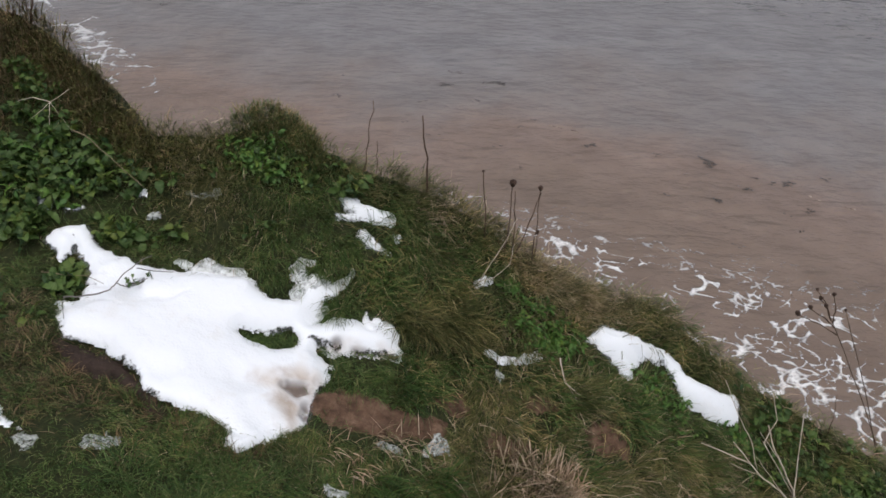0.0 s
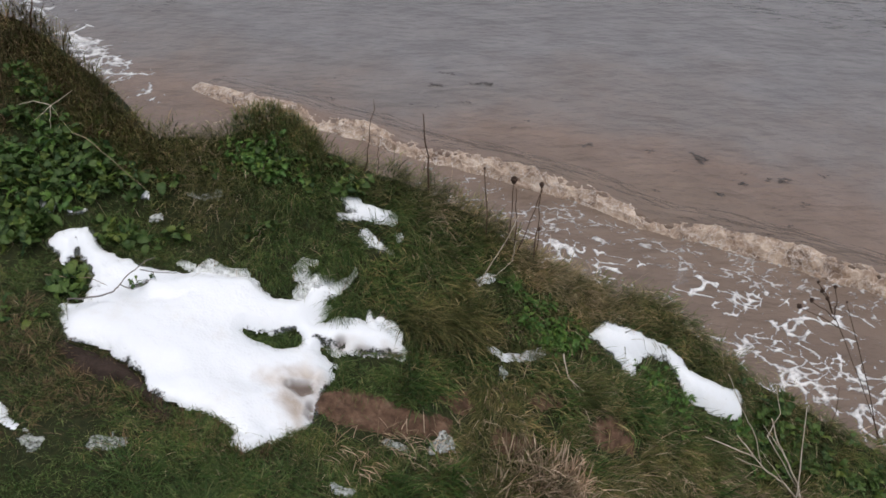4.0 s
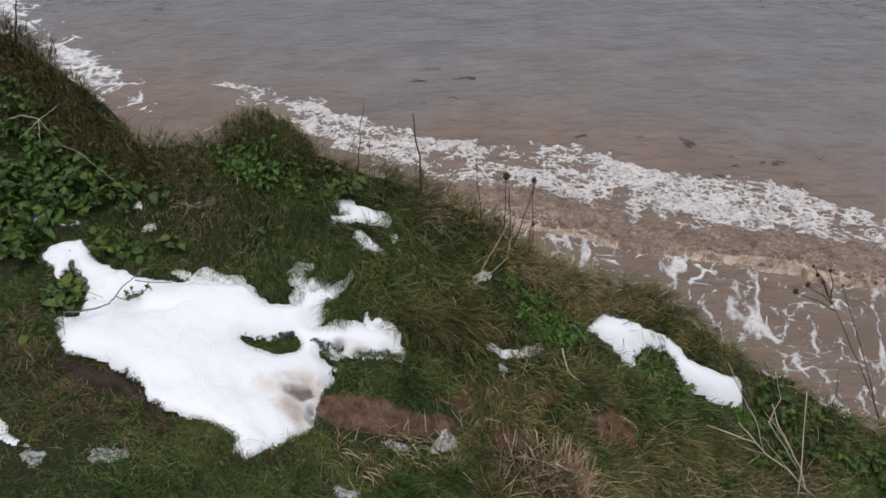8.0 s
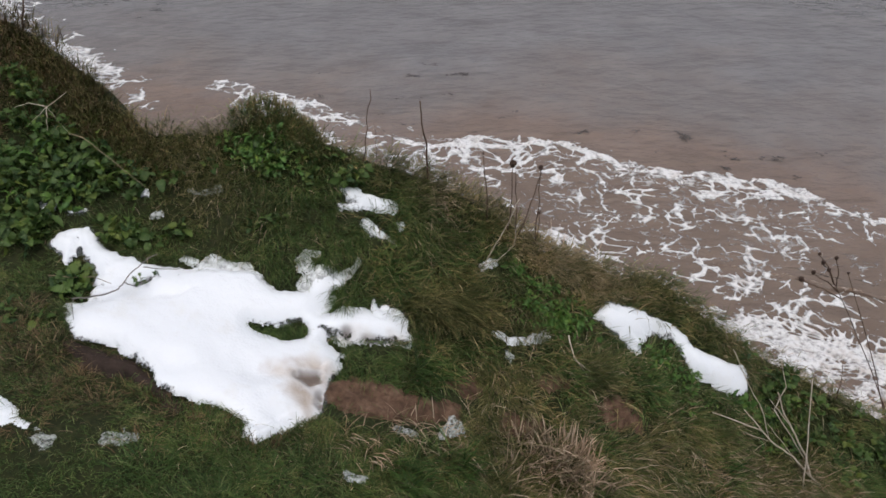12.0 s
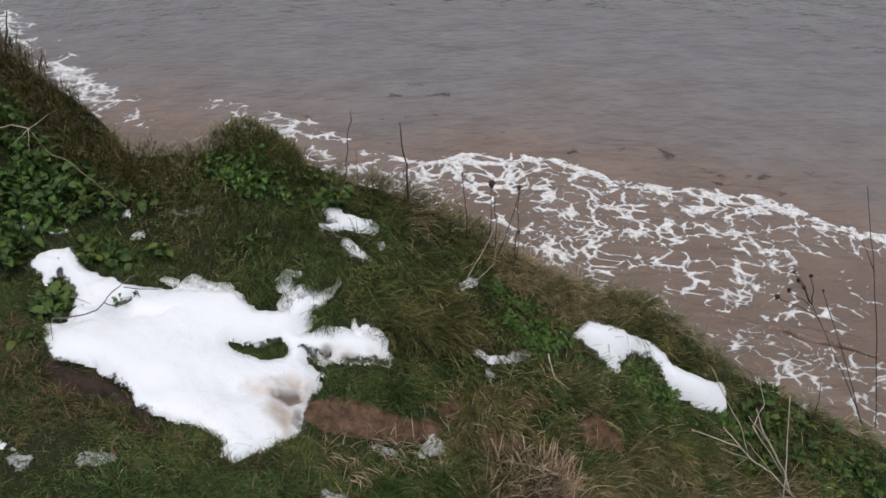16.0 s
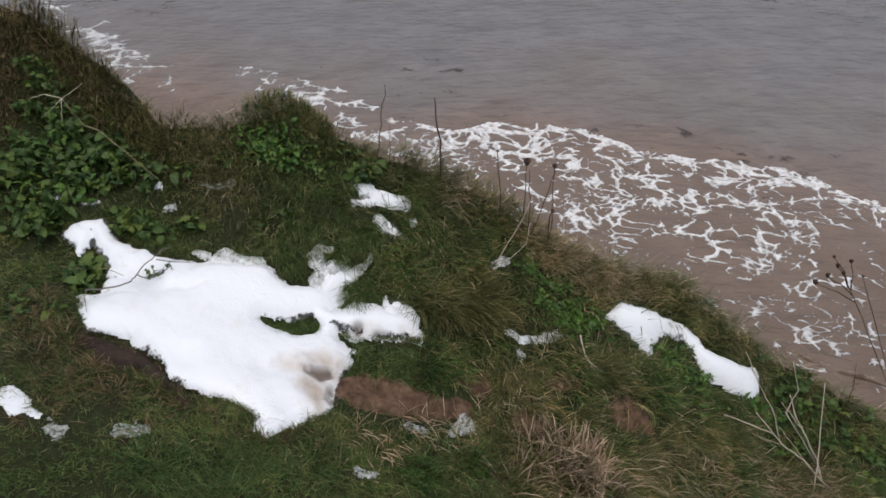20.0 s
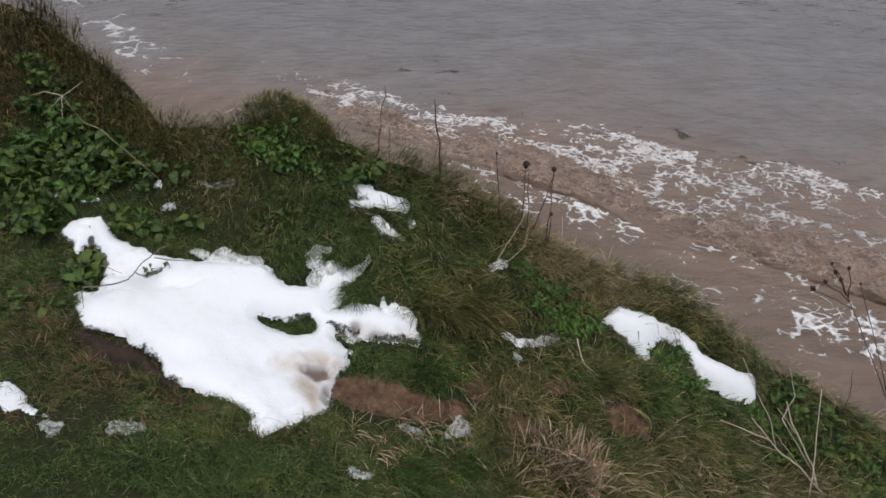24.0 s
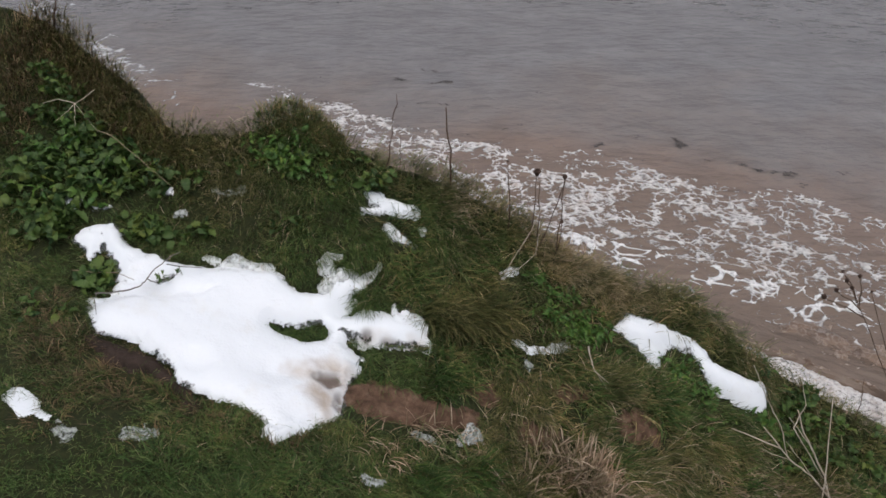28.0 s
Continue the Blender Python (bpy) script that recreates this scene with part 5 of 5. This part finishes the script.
def weed(x, y, tall, count, meshes, label, scale=1.0):
    z = float(land(x, y))
    root = tagged(new("leafy_weed"), label, "weed", "leafy weeds on the cliff top")
    root.location = (x, y, z)
    tip = Vector((random.uniform(-0.25, 0.25) * tall, random.uniform(-0.4, 0.1) * tall, tall))
    part("stem", tube([(0, 0, -0.01), tip * 0.5 + Vector((0.004, 0, 0)), tip], 0.0016, 0.0009, 5), STEM, root)
    for k in range(count):
        t = 0.25 + 0.75 * (k + random.random()) / count
        ob = new("leaf", random.choice(meshes))
        ob.parent = root
        s = scale * random.uniform(0.65, 1.15)
        a = k * 2.4 + random.uniform(-0.5, 0.5)
        off = Vector((math.cos(a), math.sin(a), 0)) * random.uniform(0.002, 0.02)
        ob.matrix_basis = Matrix.Translation(tip * t + off) @ pose(0, 0, 0, random.gauss(0, 34), random.gauss(2, 30), math.degrees(a)) @ Matrix.Diagonal((s, s, s, 1))


def sow(cx, cy, rx, ry, count, tall, per, meshes, label, scale=1.0):
    for _ in range(count):
        for _ in range(12):
            x, y = random.gauss(cx, rx), random.gauss(cy, ry)
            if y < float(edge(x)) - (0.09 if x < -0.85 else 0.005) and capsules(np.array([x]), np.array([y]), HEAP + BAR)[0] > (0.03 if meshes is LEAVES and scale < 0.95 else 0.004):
                weed(x, y, tall * random.uniform(0.6, 1.2), per, meshes, label, scale)
                break


PALE = "paler young weed with small toothed leaves"
DARK, FRESH = "broad-leaved dark green weed on the cliff top", "fresh bright green low weed in the grass"
sow(-1.24, 2.0, 0.08, 0.07, 18, 0.06, 10, LEAVES, DARK, 0.72)
sow(-1.33, 2.14, 0.035, 0.05, 16, 0.045, 8, LEAVES, DARK, 0.65)
sow(-1.27, 2.11, 0.035, 0.04, 8, 0.04, 7, LEAVES, DARK, 0.6)
sow(-1.12, 1.95, 0.09, 0.06, 18, 0.06, 10, LEAVES, DARK, 0.7)
sow(-0.99, 1.93, 0.06, 0.05, 13, 0.045, 7, LEAVES, DARK, 0.72)
sow(-1.24, 1.86, 0.07, 0.06, 13, 0.05, 7, LEAVES, DARK, 0.75)
sow(-1.2, 1.98, 0.12, 0.1, 12, 0.065, 8, YOUNG, PALE, 1.0)
sow(-1.075, 1.648, 0.016, 0.022, 9, 0.028, 7, LEAVES, DARK, 0.8)
sow(-1.05, 1.6, 0.022, 0.03, 9, 0.03, 7, LEAVES, DARK, 0.85)
sow(-1.35, 1.89, 0.05, 0.05, 9, 0.05, 9, LEAVES, DARK, 0.75)
sow(-1.23, 1.74, 0.05, 0.04, 14, 0.04, 7, LEAVES, DARK, 0.85)
sow(-1.0, 1.77, 0.05, 0.03, 9, 0.035, 7, LEAVES, DARK, 0.8)
sow(-0.86, 1.79, 0.04, 0.02, 5, 0.03, 6, LEAVES, DARK, 0.65)
sow(-1.3, 2.17, 0.05, 0.03, 4, 0.05, 6, LEAVES, DARK, 0.8)
sow(-0.61, 2.035, 0.06, 0.028, 14, 0.024, 12, LEAVES, DARK, 0.52)
sow(-0.52, 2.03, 0.05, 0.03, 10, 0.024, 12, LEAVES, DARK, 0.52)
sow(-0.61, 2.04, 0.07, 0.028, 20, 0.026, 12, YOUNG, PALE, 0.8)
sow(-0.34, 2.03, 0.03, 0.02, 5, 0.035, 7, LEAVES, DARK, 0.75)
sow(0.38, 1.77, 0.07, 0.03, 26, 0.026, 16, YOUNG, FRESH, 0.66)
sow(0.27, 1.77, 0.04, 0.02, 12, 0.024, 15, YOUNG, FRESH, 0.6)
sow(0.24, 1.84, 0.06, 0.03, 12, 0.022, 15, YOUNG, FRESH, 0.6)
sow(0.7, 1.74, 0.05, 0.03, 12, 0.03, 8, YOUNG, FRESH, 0.65)
sow(0.8, 1.66, 0.06, 0.04, 10, 0.028, 8, YOUNG, FRESH, 0.62)
sow(1.08, 1.77, 0.07, 0.03, 12, 0.05, 8, LEAVES, DARK, 0.75)
sow(1.12, 1.66, 0.07, 0.04, 12, 0.045, 7, LEAVES, DARK, 0.75)
sow(1.0, 1.68, 0.05, 0.03, 8, 0.035, 7, YOUNG, FRESH, 0.9)
sow(1.3, 1.71, 0.12, 0.06, 18, 0.04, 10, LEAVES, DARK, 0.7)
sow(1.5, 1.66, 0.08, 0.06, 14, 0.04, 8, LEAVES, DARK, 0.7)
sow(-0.56, 1.86, 0.04, 0.02, 4, 0.025, 6, LEAVES, DARK, 0.6)
sow(-1.16, 1.42, 0.03, 0.02, 3, 0.025, 6, LEAVES, DARK, 0.7)


for x, y in ((-0.898, 1.6), (-0.886, 1.604), (-0.845, 1.624)):
    weed(x, y, 0.047, 3, LEAVES, "dark leaf tips poking through the spume", 0.34)

# ---- dry stalks ----
def wavy(points, jitter=0.003):
    out = []
    for a, b in zip(points, points[1:]):
        for k in range(4):
            p = Vector(a).lerp(Vector(b), k / 4)
            out.append(p + Vector((random.gauss(0, jitter), random.gauss(0, jitter), 0)) if k else p)
    return out + [Vector(points[-1])]


def bare_stalk(x, y, top, thick, material, label, name="dry_stalk"):
    root = tagged(new(name), label, "dead stalk")
    root.location = (x, y, float(land(x, min(y, float(edge(x))))))
    part("stem", tube(wavy([(0, 0, -0.02), Vector(top) * 0.5 + Vector((0.008, 0, 0)), top]), thick, thick * 0.55), material, root)
    return root


def seed_ball(r):
    """A closed, spiky umbel gone to seed."""
    bm = bmesh.new()
    bmesh.ops.create_icosphere(bm, subdivisions=3, radius=r)
    for v in bm.verts:
        v.co *= 1 + random.uniform(-0.18, 0.22)
        v.co.z *= 1.15
        if v.co.z < 0:
            v.co.x *= 0.75
            v.co.y *= 0.75
    return bm


def umbel_stalk(x, y, stems, label):
    """Stems from one root; each ends in a seed head of its own."""
    root = tagged(new("seed_head_stalk"), label, "dead stalk")
    root.location = (x, y, float(land(x, min(y, float(edge(x))))))
    for base, top, r in stems:
        stem = part("stem", tube(wavy([base, Vector(base).lerp(Vector(top), 0.5) + Vector((0.006, 0, 0.004)), top], 0.0015), 0.0021, 0.0013), DRYSTEM, root)
        if r:
            head = part("seed_head", seed_ball(r), SEED, stem, "dark dried seed head")
            head.location = Vector(top) + Vector((0, 0, r * 0.6))
    return root


bare_stalk(-0.084, 2.05, (-0.022, 0.026, 0.285), 0.0036, DRYSTEM, "tall bare dark brown stalk on the cliff edge")
bare_stalk(-0.302, 2.06, (0.045, 0.03, 0.26), 0.002, DRYSTEM, "thin bent dry stalk on the cliff edge")
bare_stalk(-0.259, 2.06, (0.011, 0.03, 0.13), 0.0016, DRYSTEM, "short thin dry stalk on the cliff edge")
bare_stalk(-1.38, 2.3, (0.053, 0.02, 0.14), 0.003, DRYSTEM, "dark woody twig on the bank top")
umbel_stalk(0.199, 1.955, [((-0.03, 0, -0.03), (-0.021, 0.01, 0.274), 0.0105), ((0, 0, -0.03), (-0.012, 0.01, 0.25), 0), ((0.06, -0.01, -0.04), (0.064, 0.01, 0.262), 0.0075),
                           ((-0.09, 0.03, -0.02), (-0.113, 0.01, 0.315), 0.004), ((-0.016, -0.02, -0.06), (0.068, 0.01, 0.25), 0), ((0.065, 0, -0.03), (0.073, 0.01, 0.093), 0.006)],
            "dry brown seed-head stalks on the cliff edge")
umbel_stalk(1.58, 1.775, [((0.07, 0.05, -0.05), (-0.39, 0.07, 0.696), 0.006), ((-0.32, 0.06, 0.585), (-0.46, 0.08, 0.647), 0.008), ((-0.34, 0.06, 0.615), (-0.429, 0.08, 0.676), 0.007),
                         ((-0.36, 0.06, 0.645), (-0.41, 0.08, 0.717), 0.007), ((-0.35, 0.06, 0.635), (-0.375, 0.08, 0.736), 0.006), ((0.05, 0.05, -0.04), (-0.324, 0.07, 0.684), 0.004), ((-0.37, 0.06, 0.665), (-0.434, 0.08, 0.754), 0.005)],
            "tall dry umbel stalk with dark seed clusters leaning over the edge")
bare_stalk(1.37, 1.78, (-0.01, 0.05, 0.2), 0.002, DRYSTEM, "short broken dark stalk at the cliff edge")


def twig(name, label, material, runs, r=0.002, category="twig"):
    """Sticks through world places, the first run the longest; parts of one twig."""
    at = Vector(runs[0][0])
    root = tagged(new(name), label, category)
    root.location = at
    for run in runs:
        part("stem", tube(wavy([Vector(p) - at for p in run], 0.0012), r, r * 0.5), material, root)
        r *= 0.8


def lift(x, y, h):
    return (x, y, float(land(x, y)) + h)


twig("bleached_branch", "bleached forked dead stem leaning over the weeds", PALESTEM,
     [[(1.289, 1.513, -0.727), (1.206, 1.525, -0.637), (1.183, 1.556, -0.568), (1.119, 1.591, -0.467), (1.088, 1.613, -0.419), (1.062, 1.651, -0.353)],
      [(1.206, 1.525, -0.637), (1.131, 1.547, -0.556), (1.043, 1.548, -0.481), (1.007, 1.565, -0.445), (0.938, 1.59, -0.369)], [(1.007, 1.565, -0.445), (0.91, 1.561, -0.39), (0.821, 1.556, -0.341)],
      [(1.186, 1.56, -0.589), (1.059, 1.629, -0.415), (1.107, 1.688, -0.37), (1.077, 1.727, -0.279)], [(1.119, 1.591, -0.467), (1.09, 1.63, -0.44), (1.05, 1.66, -0.4)],
      [(1.131, 1.547, -0.556), (1.08, 1.56, -0.49), (1.03, 1.59, -0.44)], [(1.043, 1.548, -0.481), (0.97, 1.55, -0.45), (0.93, 1.545, -0.42)]], 0.0042)
twig("bleached_stalk", "pale dead stem lying low in the grass", PALESTEM, [[(1.165, 1.48, -0.667), (1.059, 1.47, -0.596), (0.985, 1.466, -0.55)]], 0.0028)
twig("bleached_stalk", "thin grey dry stem standing by the spume", PALESTEM, [[(1.06, 1.6, -0.52), (1.019, 1.629, -0.415), (0.956, 1.661, -0.316), (0.899, 1.706, -0.211)]], 0.002)
twig("bleached_stalk", "single bleached upright stalk among weeds", PALESTEM, [[(1.176, 1.482, -0.69), (1.172, 1.525, -0.569), (1.177, 1.613, -0.443), (1.18, 1.685, -0.328)]], 0.003)
twig("grey_twig", "thin grey bent twig lying on the spume", GREYSTEM,
     [[lift(-1.023, 1.487, 0.045), lift(-0.988, 1.502, 0.05), lift(-0.95, 1.521, 0.052), lift(-0.92, 1.541, 0.052), lift(-0.912, 1.566, 0.05), lift(-0.904, 1.592, 0.05), lift(-0.881, 1.623, 0.055), lift(-0.864, 1.645, 0.06), lift(-0.844, 1.664, 0.062)],
      [lift(-0.913, 1.566, 0.048), lift(-0.89, 1.563, 0.045), lift(-0.865, 1.58, 0.045), lift(-0.84, 1.602, 0.045)], [lift(-0.874, 1.621, 0.05), lift(-0.828, 1.621, 0.052), lift(-0.785, 1.629, 0.052), lift(-0.769, 1.642, 0.052)],
      [lift(-1.02, 1.488, 0.045), lift(-1.014, 1.46, 0.045), lift(-1.004, 1.43, 0.03)]], 0.0024)
twig("brown_twig", "thin brown stem reaching from the grass onto the spume", STRAWSTEM, [[lift(-1.129, 1.587, 0.03), lift(-1.063, 1.59, 0.035), lift(-1.002, 1.582, 0.042), lift(-0.967, 1.564, 0.046), lift(-0.942, 1.554, 0.05)]], 0.0014)
twig("brown_twig", "thin brown bramble stem through green leaves", STRAWSTEM, [[(-1.16, 2.0, 0.41), (-1.112, 1.976, 0.408), (-1.01, 1.911, 0.367), (-0.925, 1.879, 0.298)]], 0.002)
twig("pale_stem", "pale curved grass stem at the cliff edge", PALESTEM, [[lift(0.086, 1.85, 0.0), (0.13, 1.88, 0.08), (0.175, 1.91, 0.16), (0.2, 1.93, 0.22)]], 0.0018)
twig("pale_stem", "pale dead stem lying in the grass", PALESTEM, [[lift(0.08, 1.85, 0.02), lift(0.14, 1.855, 0.035), lift(0.19, 1.89, 0.06), lift(0.2, 1.93, 0.09)]], 0.0012)
twig("dead_stalk", "broken pale dead stems lying in grass", PALESTEM, [[lift(0.36, 1.69, 0.06), lift(0.375, 1.63, 0.05), lift(0.43, 1.61, 0.04)], [lift(0.37, 1.65, 0.05), lift(0.42, 1.6, 0.03)]], 0.0026)
twig("dead_frond", "withered pale leaf ribs among the weeds", PALESTEM,
     [[(-1.240, 2.063, 0.467), (-1.291, 2.067, 0.478), (-1.347, 2.071, 0.460)], [(-1.240, 2.063, 0.467), (-1.206, 2.086, 0.485), (-1.196, 2.125, 0.487)], [(-1.240, 2.063, 0.467), (-1.232, 2.018, 0.442), (-1.229, 2.004, 0.408)], [(-1.240, 2.063, 0.467), (-1.261, 2.030, 0.452), (-1.296, 2.022, 0.425)], [(-1.240, 2.063, 0.467), (-1.196, 2.022, 0.441), (-1.164, 2.004, 0.401)]], 0.0017)


twig("dry_stalk", "tall thin bare stalk at the cliff edge", DRYSTEM, [[(1.657, 1.84, -0.68), (1.502, 1.84, -0.217), (1.363, 1.84, 0.148), (1.26, 1.84, 0.398)], [(1.39, 1.84, 0.08), (1.31, 1.84, 0.2)]], 0.002, "dead stalk")


# ---- seaweed afloat ----
def seaweed(s, n, size):
    """A ragged mat: short bits of frond strewn along a drift line."""
    root = tagged(new("seaweed_clump"), "dark ragged clump of floating seaweed", "seaweed", "seaweed afloat off the shore")
    for k in range(n):
        bm = bmesh.new()
        centre = Vector((random.gauss(0, size * 0.85), random.gauss(0, size * 0.4), 0))
        for j in range(7):
            a, o = random.gauss(0, 0.8), centre + Vector((random.gauss(0, size * 0.2), random.gauss(0, size * 0.13), random.uniform(0.012, 0.03)))
            long, w = size * random.uniform(0.1, 0.34), size * random.uniform(0.03, 0.08)
            u, v = Vector((math.cos(a), math.sin(a), 0)), Vector((-math.sin(a), math.cos(a), 0))
            ring = [o + u * long * x + v * w * y * random.uniform(0.6, 1.4) for x, y in ((-1, -0.3), (-0.3, -1), (0.5, -0.8), (1, 0.1), (0.4, 1), (-0.5, 0.8))]
            top = bm.verts.new(o + Vector((0, 0, 0.02)))
            rim = [bm.verts.new(p) for p in ring]
            for p, q in zip(rim, rim[1:] + rim[:1]):
                bm.faces.new((p, q, top))
        tagged(part("frond", bm, WEED, root), kind="stuff")
    return root


WEEDS = [((2.4, 50.9), (-1.2, 53.2), 9, 0.55), ((-1.2, 50.2), (-4.6, 53.4), 7, 0.45), ((8.1, 42.9), (9.0, 44.4), 6, 0.4), ((15.4, 41.6), (14.5, 45.0), 9, 0.55),
         ((15.3, 37.4), (19.0, 41.8), 6, 0.4), ((19.5, 39.6), (20.3, 41.6), 8, 0.45), ((-8.6, 47.8), (-9.5, 49.5), 5, 0.3), ((-0.3, 52.2), (-2.0, 55.0), 4, 0.3),
         ((12.6, 42.2), (12.0, 45.8), 4, 0.3), ((17.4, 38.8), (18.2, 42.4), 5, 0.35), ((4.7, 46.0), (4.0, 47.0), 3, 0.25), ((22.6, 40.4), (24.3, 41.8), 4, 0.3),
         ((3.8, 44.8), (3.0, 46.2), 3, 0.25), ((-3.0, 47.5), (-4.5, 49.0), 3, 0.25), ((20.6, 36.8), (21.4, 40.2), 4, 0.3), ((1.0, 48.0), (-1.0, 49.5), 4, 0.3)]
BITS = [(-8.7, 50.8), (-0.9, 52.3), (2.0, 42.4), (3.7, 39.8), (15.2, 34.7), (15.3, 33.2), (13.9, 40.0), (18.3, 40.1), (19.0, 36.3), (19.3, 34.8), (-3.8, 44.7), (-1.7, 43.1), (-1.3, 46.9), (12.3, 37.7), (7.6, 48.7)]
WEEDS += [(a, (a[0] - 1.8 - 0.1 * (k % 4), a[1] + 2.6 + 0.2 * (k % 3)), 2 + k % 2, 0.2 + 0.03 * (k % 3)) for k, a in enumerate(BITS)]
CLUMPS = [(seaweed(a[0], n, size), a, b) for a, b, n, size in WEEDS]


# ---- what moves ----
def motions():
    walk(water, [(t, pose(-0.05 * t, -0.16 * t, SEA)) for t in (0, 14, 28)])
    for group, whole in ((RAFTS, 0), (CHURN, 1)):
        for ob, s, d in group:
            rows = []
            for t in TIMES:
                share = churned(t) if whole else 1 - churned(t) if s > -33 and d > 33 else 1
                c = cover(s, d, t) * min(1.0, 1.25 * share)
                rows.append((t, Matrix.Translation(at_sea(s + 0.02 * t, d + drift(t), RISE * (c - 0.5) - 0.004 - 0.08 * max(0.0, 1 - c / 0.15))) @ pose(0, 0, 0, 0, 0, TURN)))
            walk(ob, rows)
    for ob, s, d in STREAKS:
        rows = []
        for t in TIMES:
            c = float(np.interp(t, [3.6, 5.5, 7, 8, 9, 10, 11.5], [0, 0.3, 0.32, 0.27, 0.2, 0.15, 0])) + 0.1 * min(1, max(0, (t - 22) / 1.5)) * min(1, max(0, (28 - t) / 3))
            rows.append((t, Matrix.Translation(at_sea(s, d + 0.6 - 0.12 * abs(t - 7), RISE * (c - 0.5) - 0.006)) @ pose(0, 0, 0, 0, 0, TURN)))
        walk(ob, rows)
    ups = [(0, -0.85), (0.6, -0.8), (1.5, -0.65), (2.4, -0.38), (3, -0.12), (3.6, -0.1), (4.5, -0.3), (6, -0.7), (28, -0.7)]
    walk(swell, [(t, Matrix.Translation(at_sea(0, float(front(t)) + 0.25, z)) @ pose(0, 0, 0, 0, 0, TURN + tilt(t))) for t, z in ups])
    ups = [(0, -1.5), (2.8, -1.2), (3.2, -0.7), (3.6, -0.25), (4.5, -0.02), (5.3, -0.1), (6.5, -0.42), (7, -0.48), (8, -0.5), (9, -0.5), (10, -0.58), (11, -0.7), (12, -1.0), (13, -1.5), (28, -1.5)]
    walk(breaker, [(t, Matrix.Translation(at_sea(0, float(front(t)), z)) @ pose(0, 0, 0, 0, 0, TURN + tilt(t))) for t, z in ups])
    ups = [(0, -1.2), (19, -1.2), (22, -0.35), (23.5, -0.2), (25, -0.1), (26, 0.04), (27, 0.06), (28, -0.12)]
    walk(breaker_2, [(t, Matrix.Translation(at_sea(0, float(front_2(t)), z)) @ pose(0, 0, 0, 0, 0, TURN - 8)) for t, z in ups])
    ups = [(0, -1.0), (4.2, -0.6), (5, -0.25), (6, -0.14), (7, -0.24), (8, -0.28), (9, -0.38), (10, -0.48), (11, -0.56), (12, -0.7), (13.5, -0.9), (28, -1.0)]
    walk(WASHES[0], [(t, Matrix.Translation(at_sea(0, float(front(t)) + 0.3, z)) @ pose(0, 0, 0, 0, 0, TURN + tilt(t))) for t, z in ups])
    ups = [(0, -1.0), (21, -0.9), (23, -0.5), (24, -0.4), (25, -0.36), (26, -0.42), (27, -0.44), (28, -0.55)]
    walk(WASHES[1], [(t, Matrix.Translation(at_sea(0, float(front_2(t)) + 0.3, z)) @ pose(0, 0, 0, 0, 0, TURN - 8)) for t, z in ups])
    ups = [(0, -0.1), (4, -0.1), (6.8, -0.06), (8.2, 0.003), (9, 0.004), (10, 0.004), (12, 0.004), (13, -0.1), (28, -0.1)]
    walk(SHEETS[0], [(t, Matrix.Translation(at_sea(0, float(front(t)) + 0.2, z)) @ pose(0, 0, 0, 0, 0, TURN + tilt(t))) for t, z in ups])
    ups = [(0, -0.1), (21.5, -0.05), (24, -0.03), (25, 0.003), (26, 0.004), (27, 0.004), (28, 0.004)]
    walk(SHEETS[1], [(t, Matrix.Translation(at_sea(0, float(front_2(t)) + (0.2 if t > 25.5 else -2.8), z)) @ pose(0, 0, 0, 0, 0, TURN - 8)) for t, z in ups])
    ups = [(0, -0.6), (21, -0.6), (23, -0.45), (25, -0.32), (26, -0.1), (26.6, 0.18), (27, 0.26), (28, 0.24)]
    walk(swash, [(t, Matrix.Translation(at_sea(0, float(front_2(t)) - float(np.interp(t, [26, 27, 28], [0.1, 0.25, 0.75])), z)) @ pose(0, 0, 0, 0, 0, TURN - float(np.interp(t, [26, 27, 28], [8, 11, 11])))) for t, z in ups])
    ups = [(0, -0.6), (7, -0.6), (8.5, -0.4), (10, -0.05), (11, 0.14), (12.5, 0.08), (14.5, -0.35), (28, -0.6)]
    walk(swash_2, [(t, Matrix.Translation(at_sea(0, float(front(t)) - 0.1, z)) @ pose(0, 0, 0, 0, 0, TURN + tilt(t))) for t, z in ups])
    for k, (ob, a, b) in enumerate(CLUMPS):
        turn = random.uniform(-40, 10)
        rows = []
        for t in (0, 7, 14, 21, 28):
            p = Vector(a).lerp(Vector(b), t / 28)
            rows.append((t, pose(p.x, p.y, SEA, 0, 0, turn + 0.4 * t * (-1) ** k)))
        walk(ob, rows)


motions()
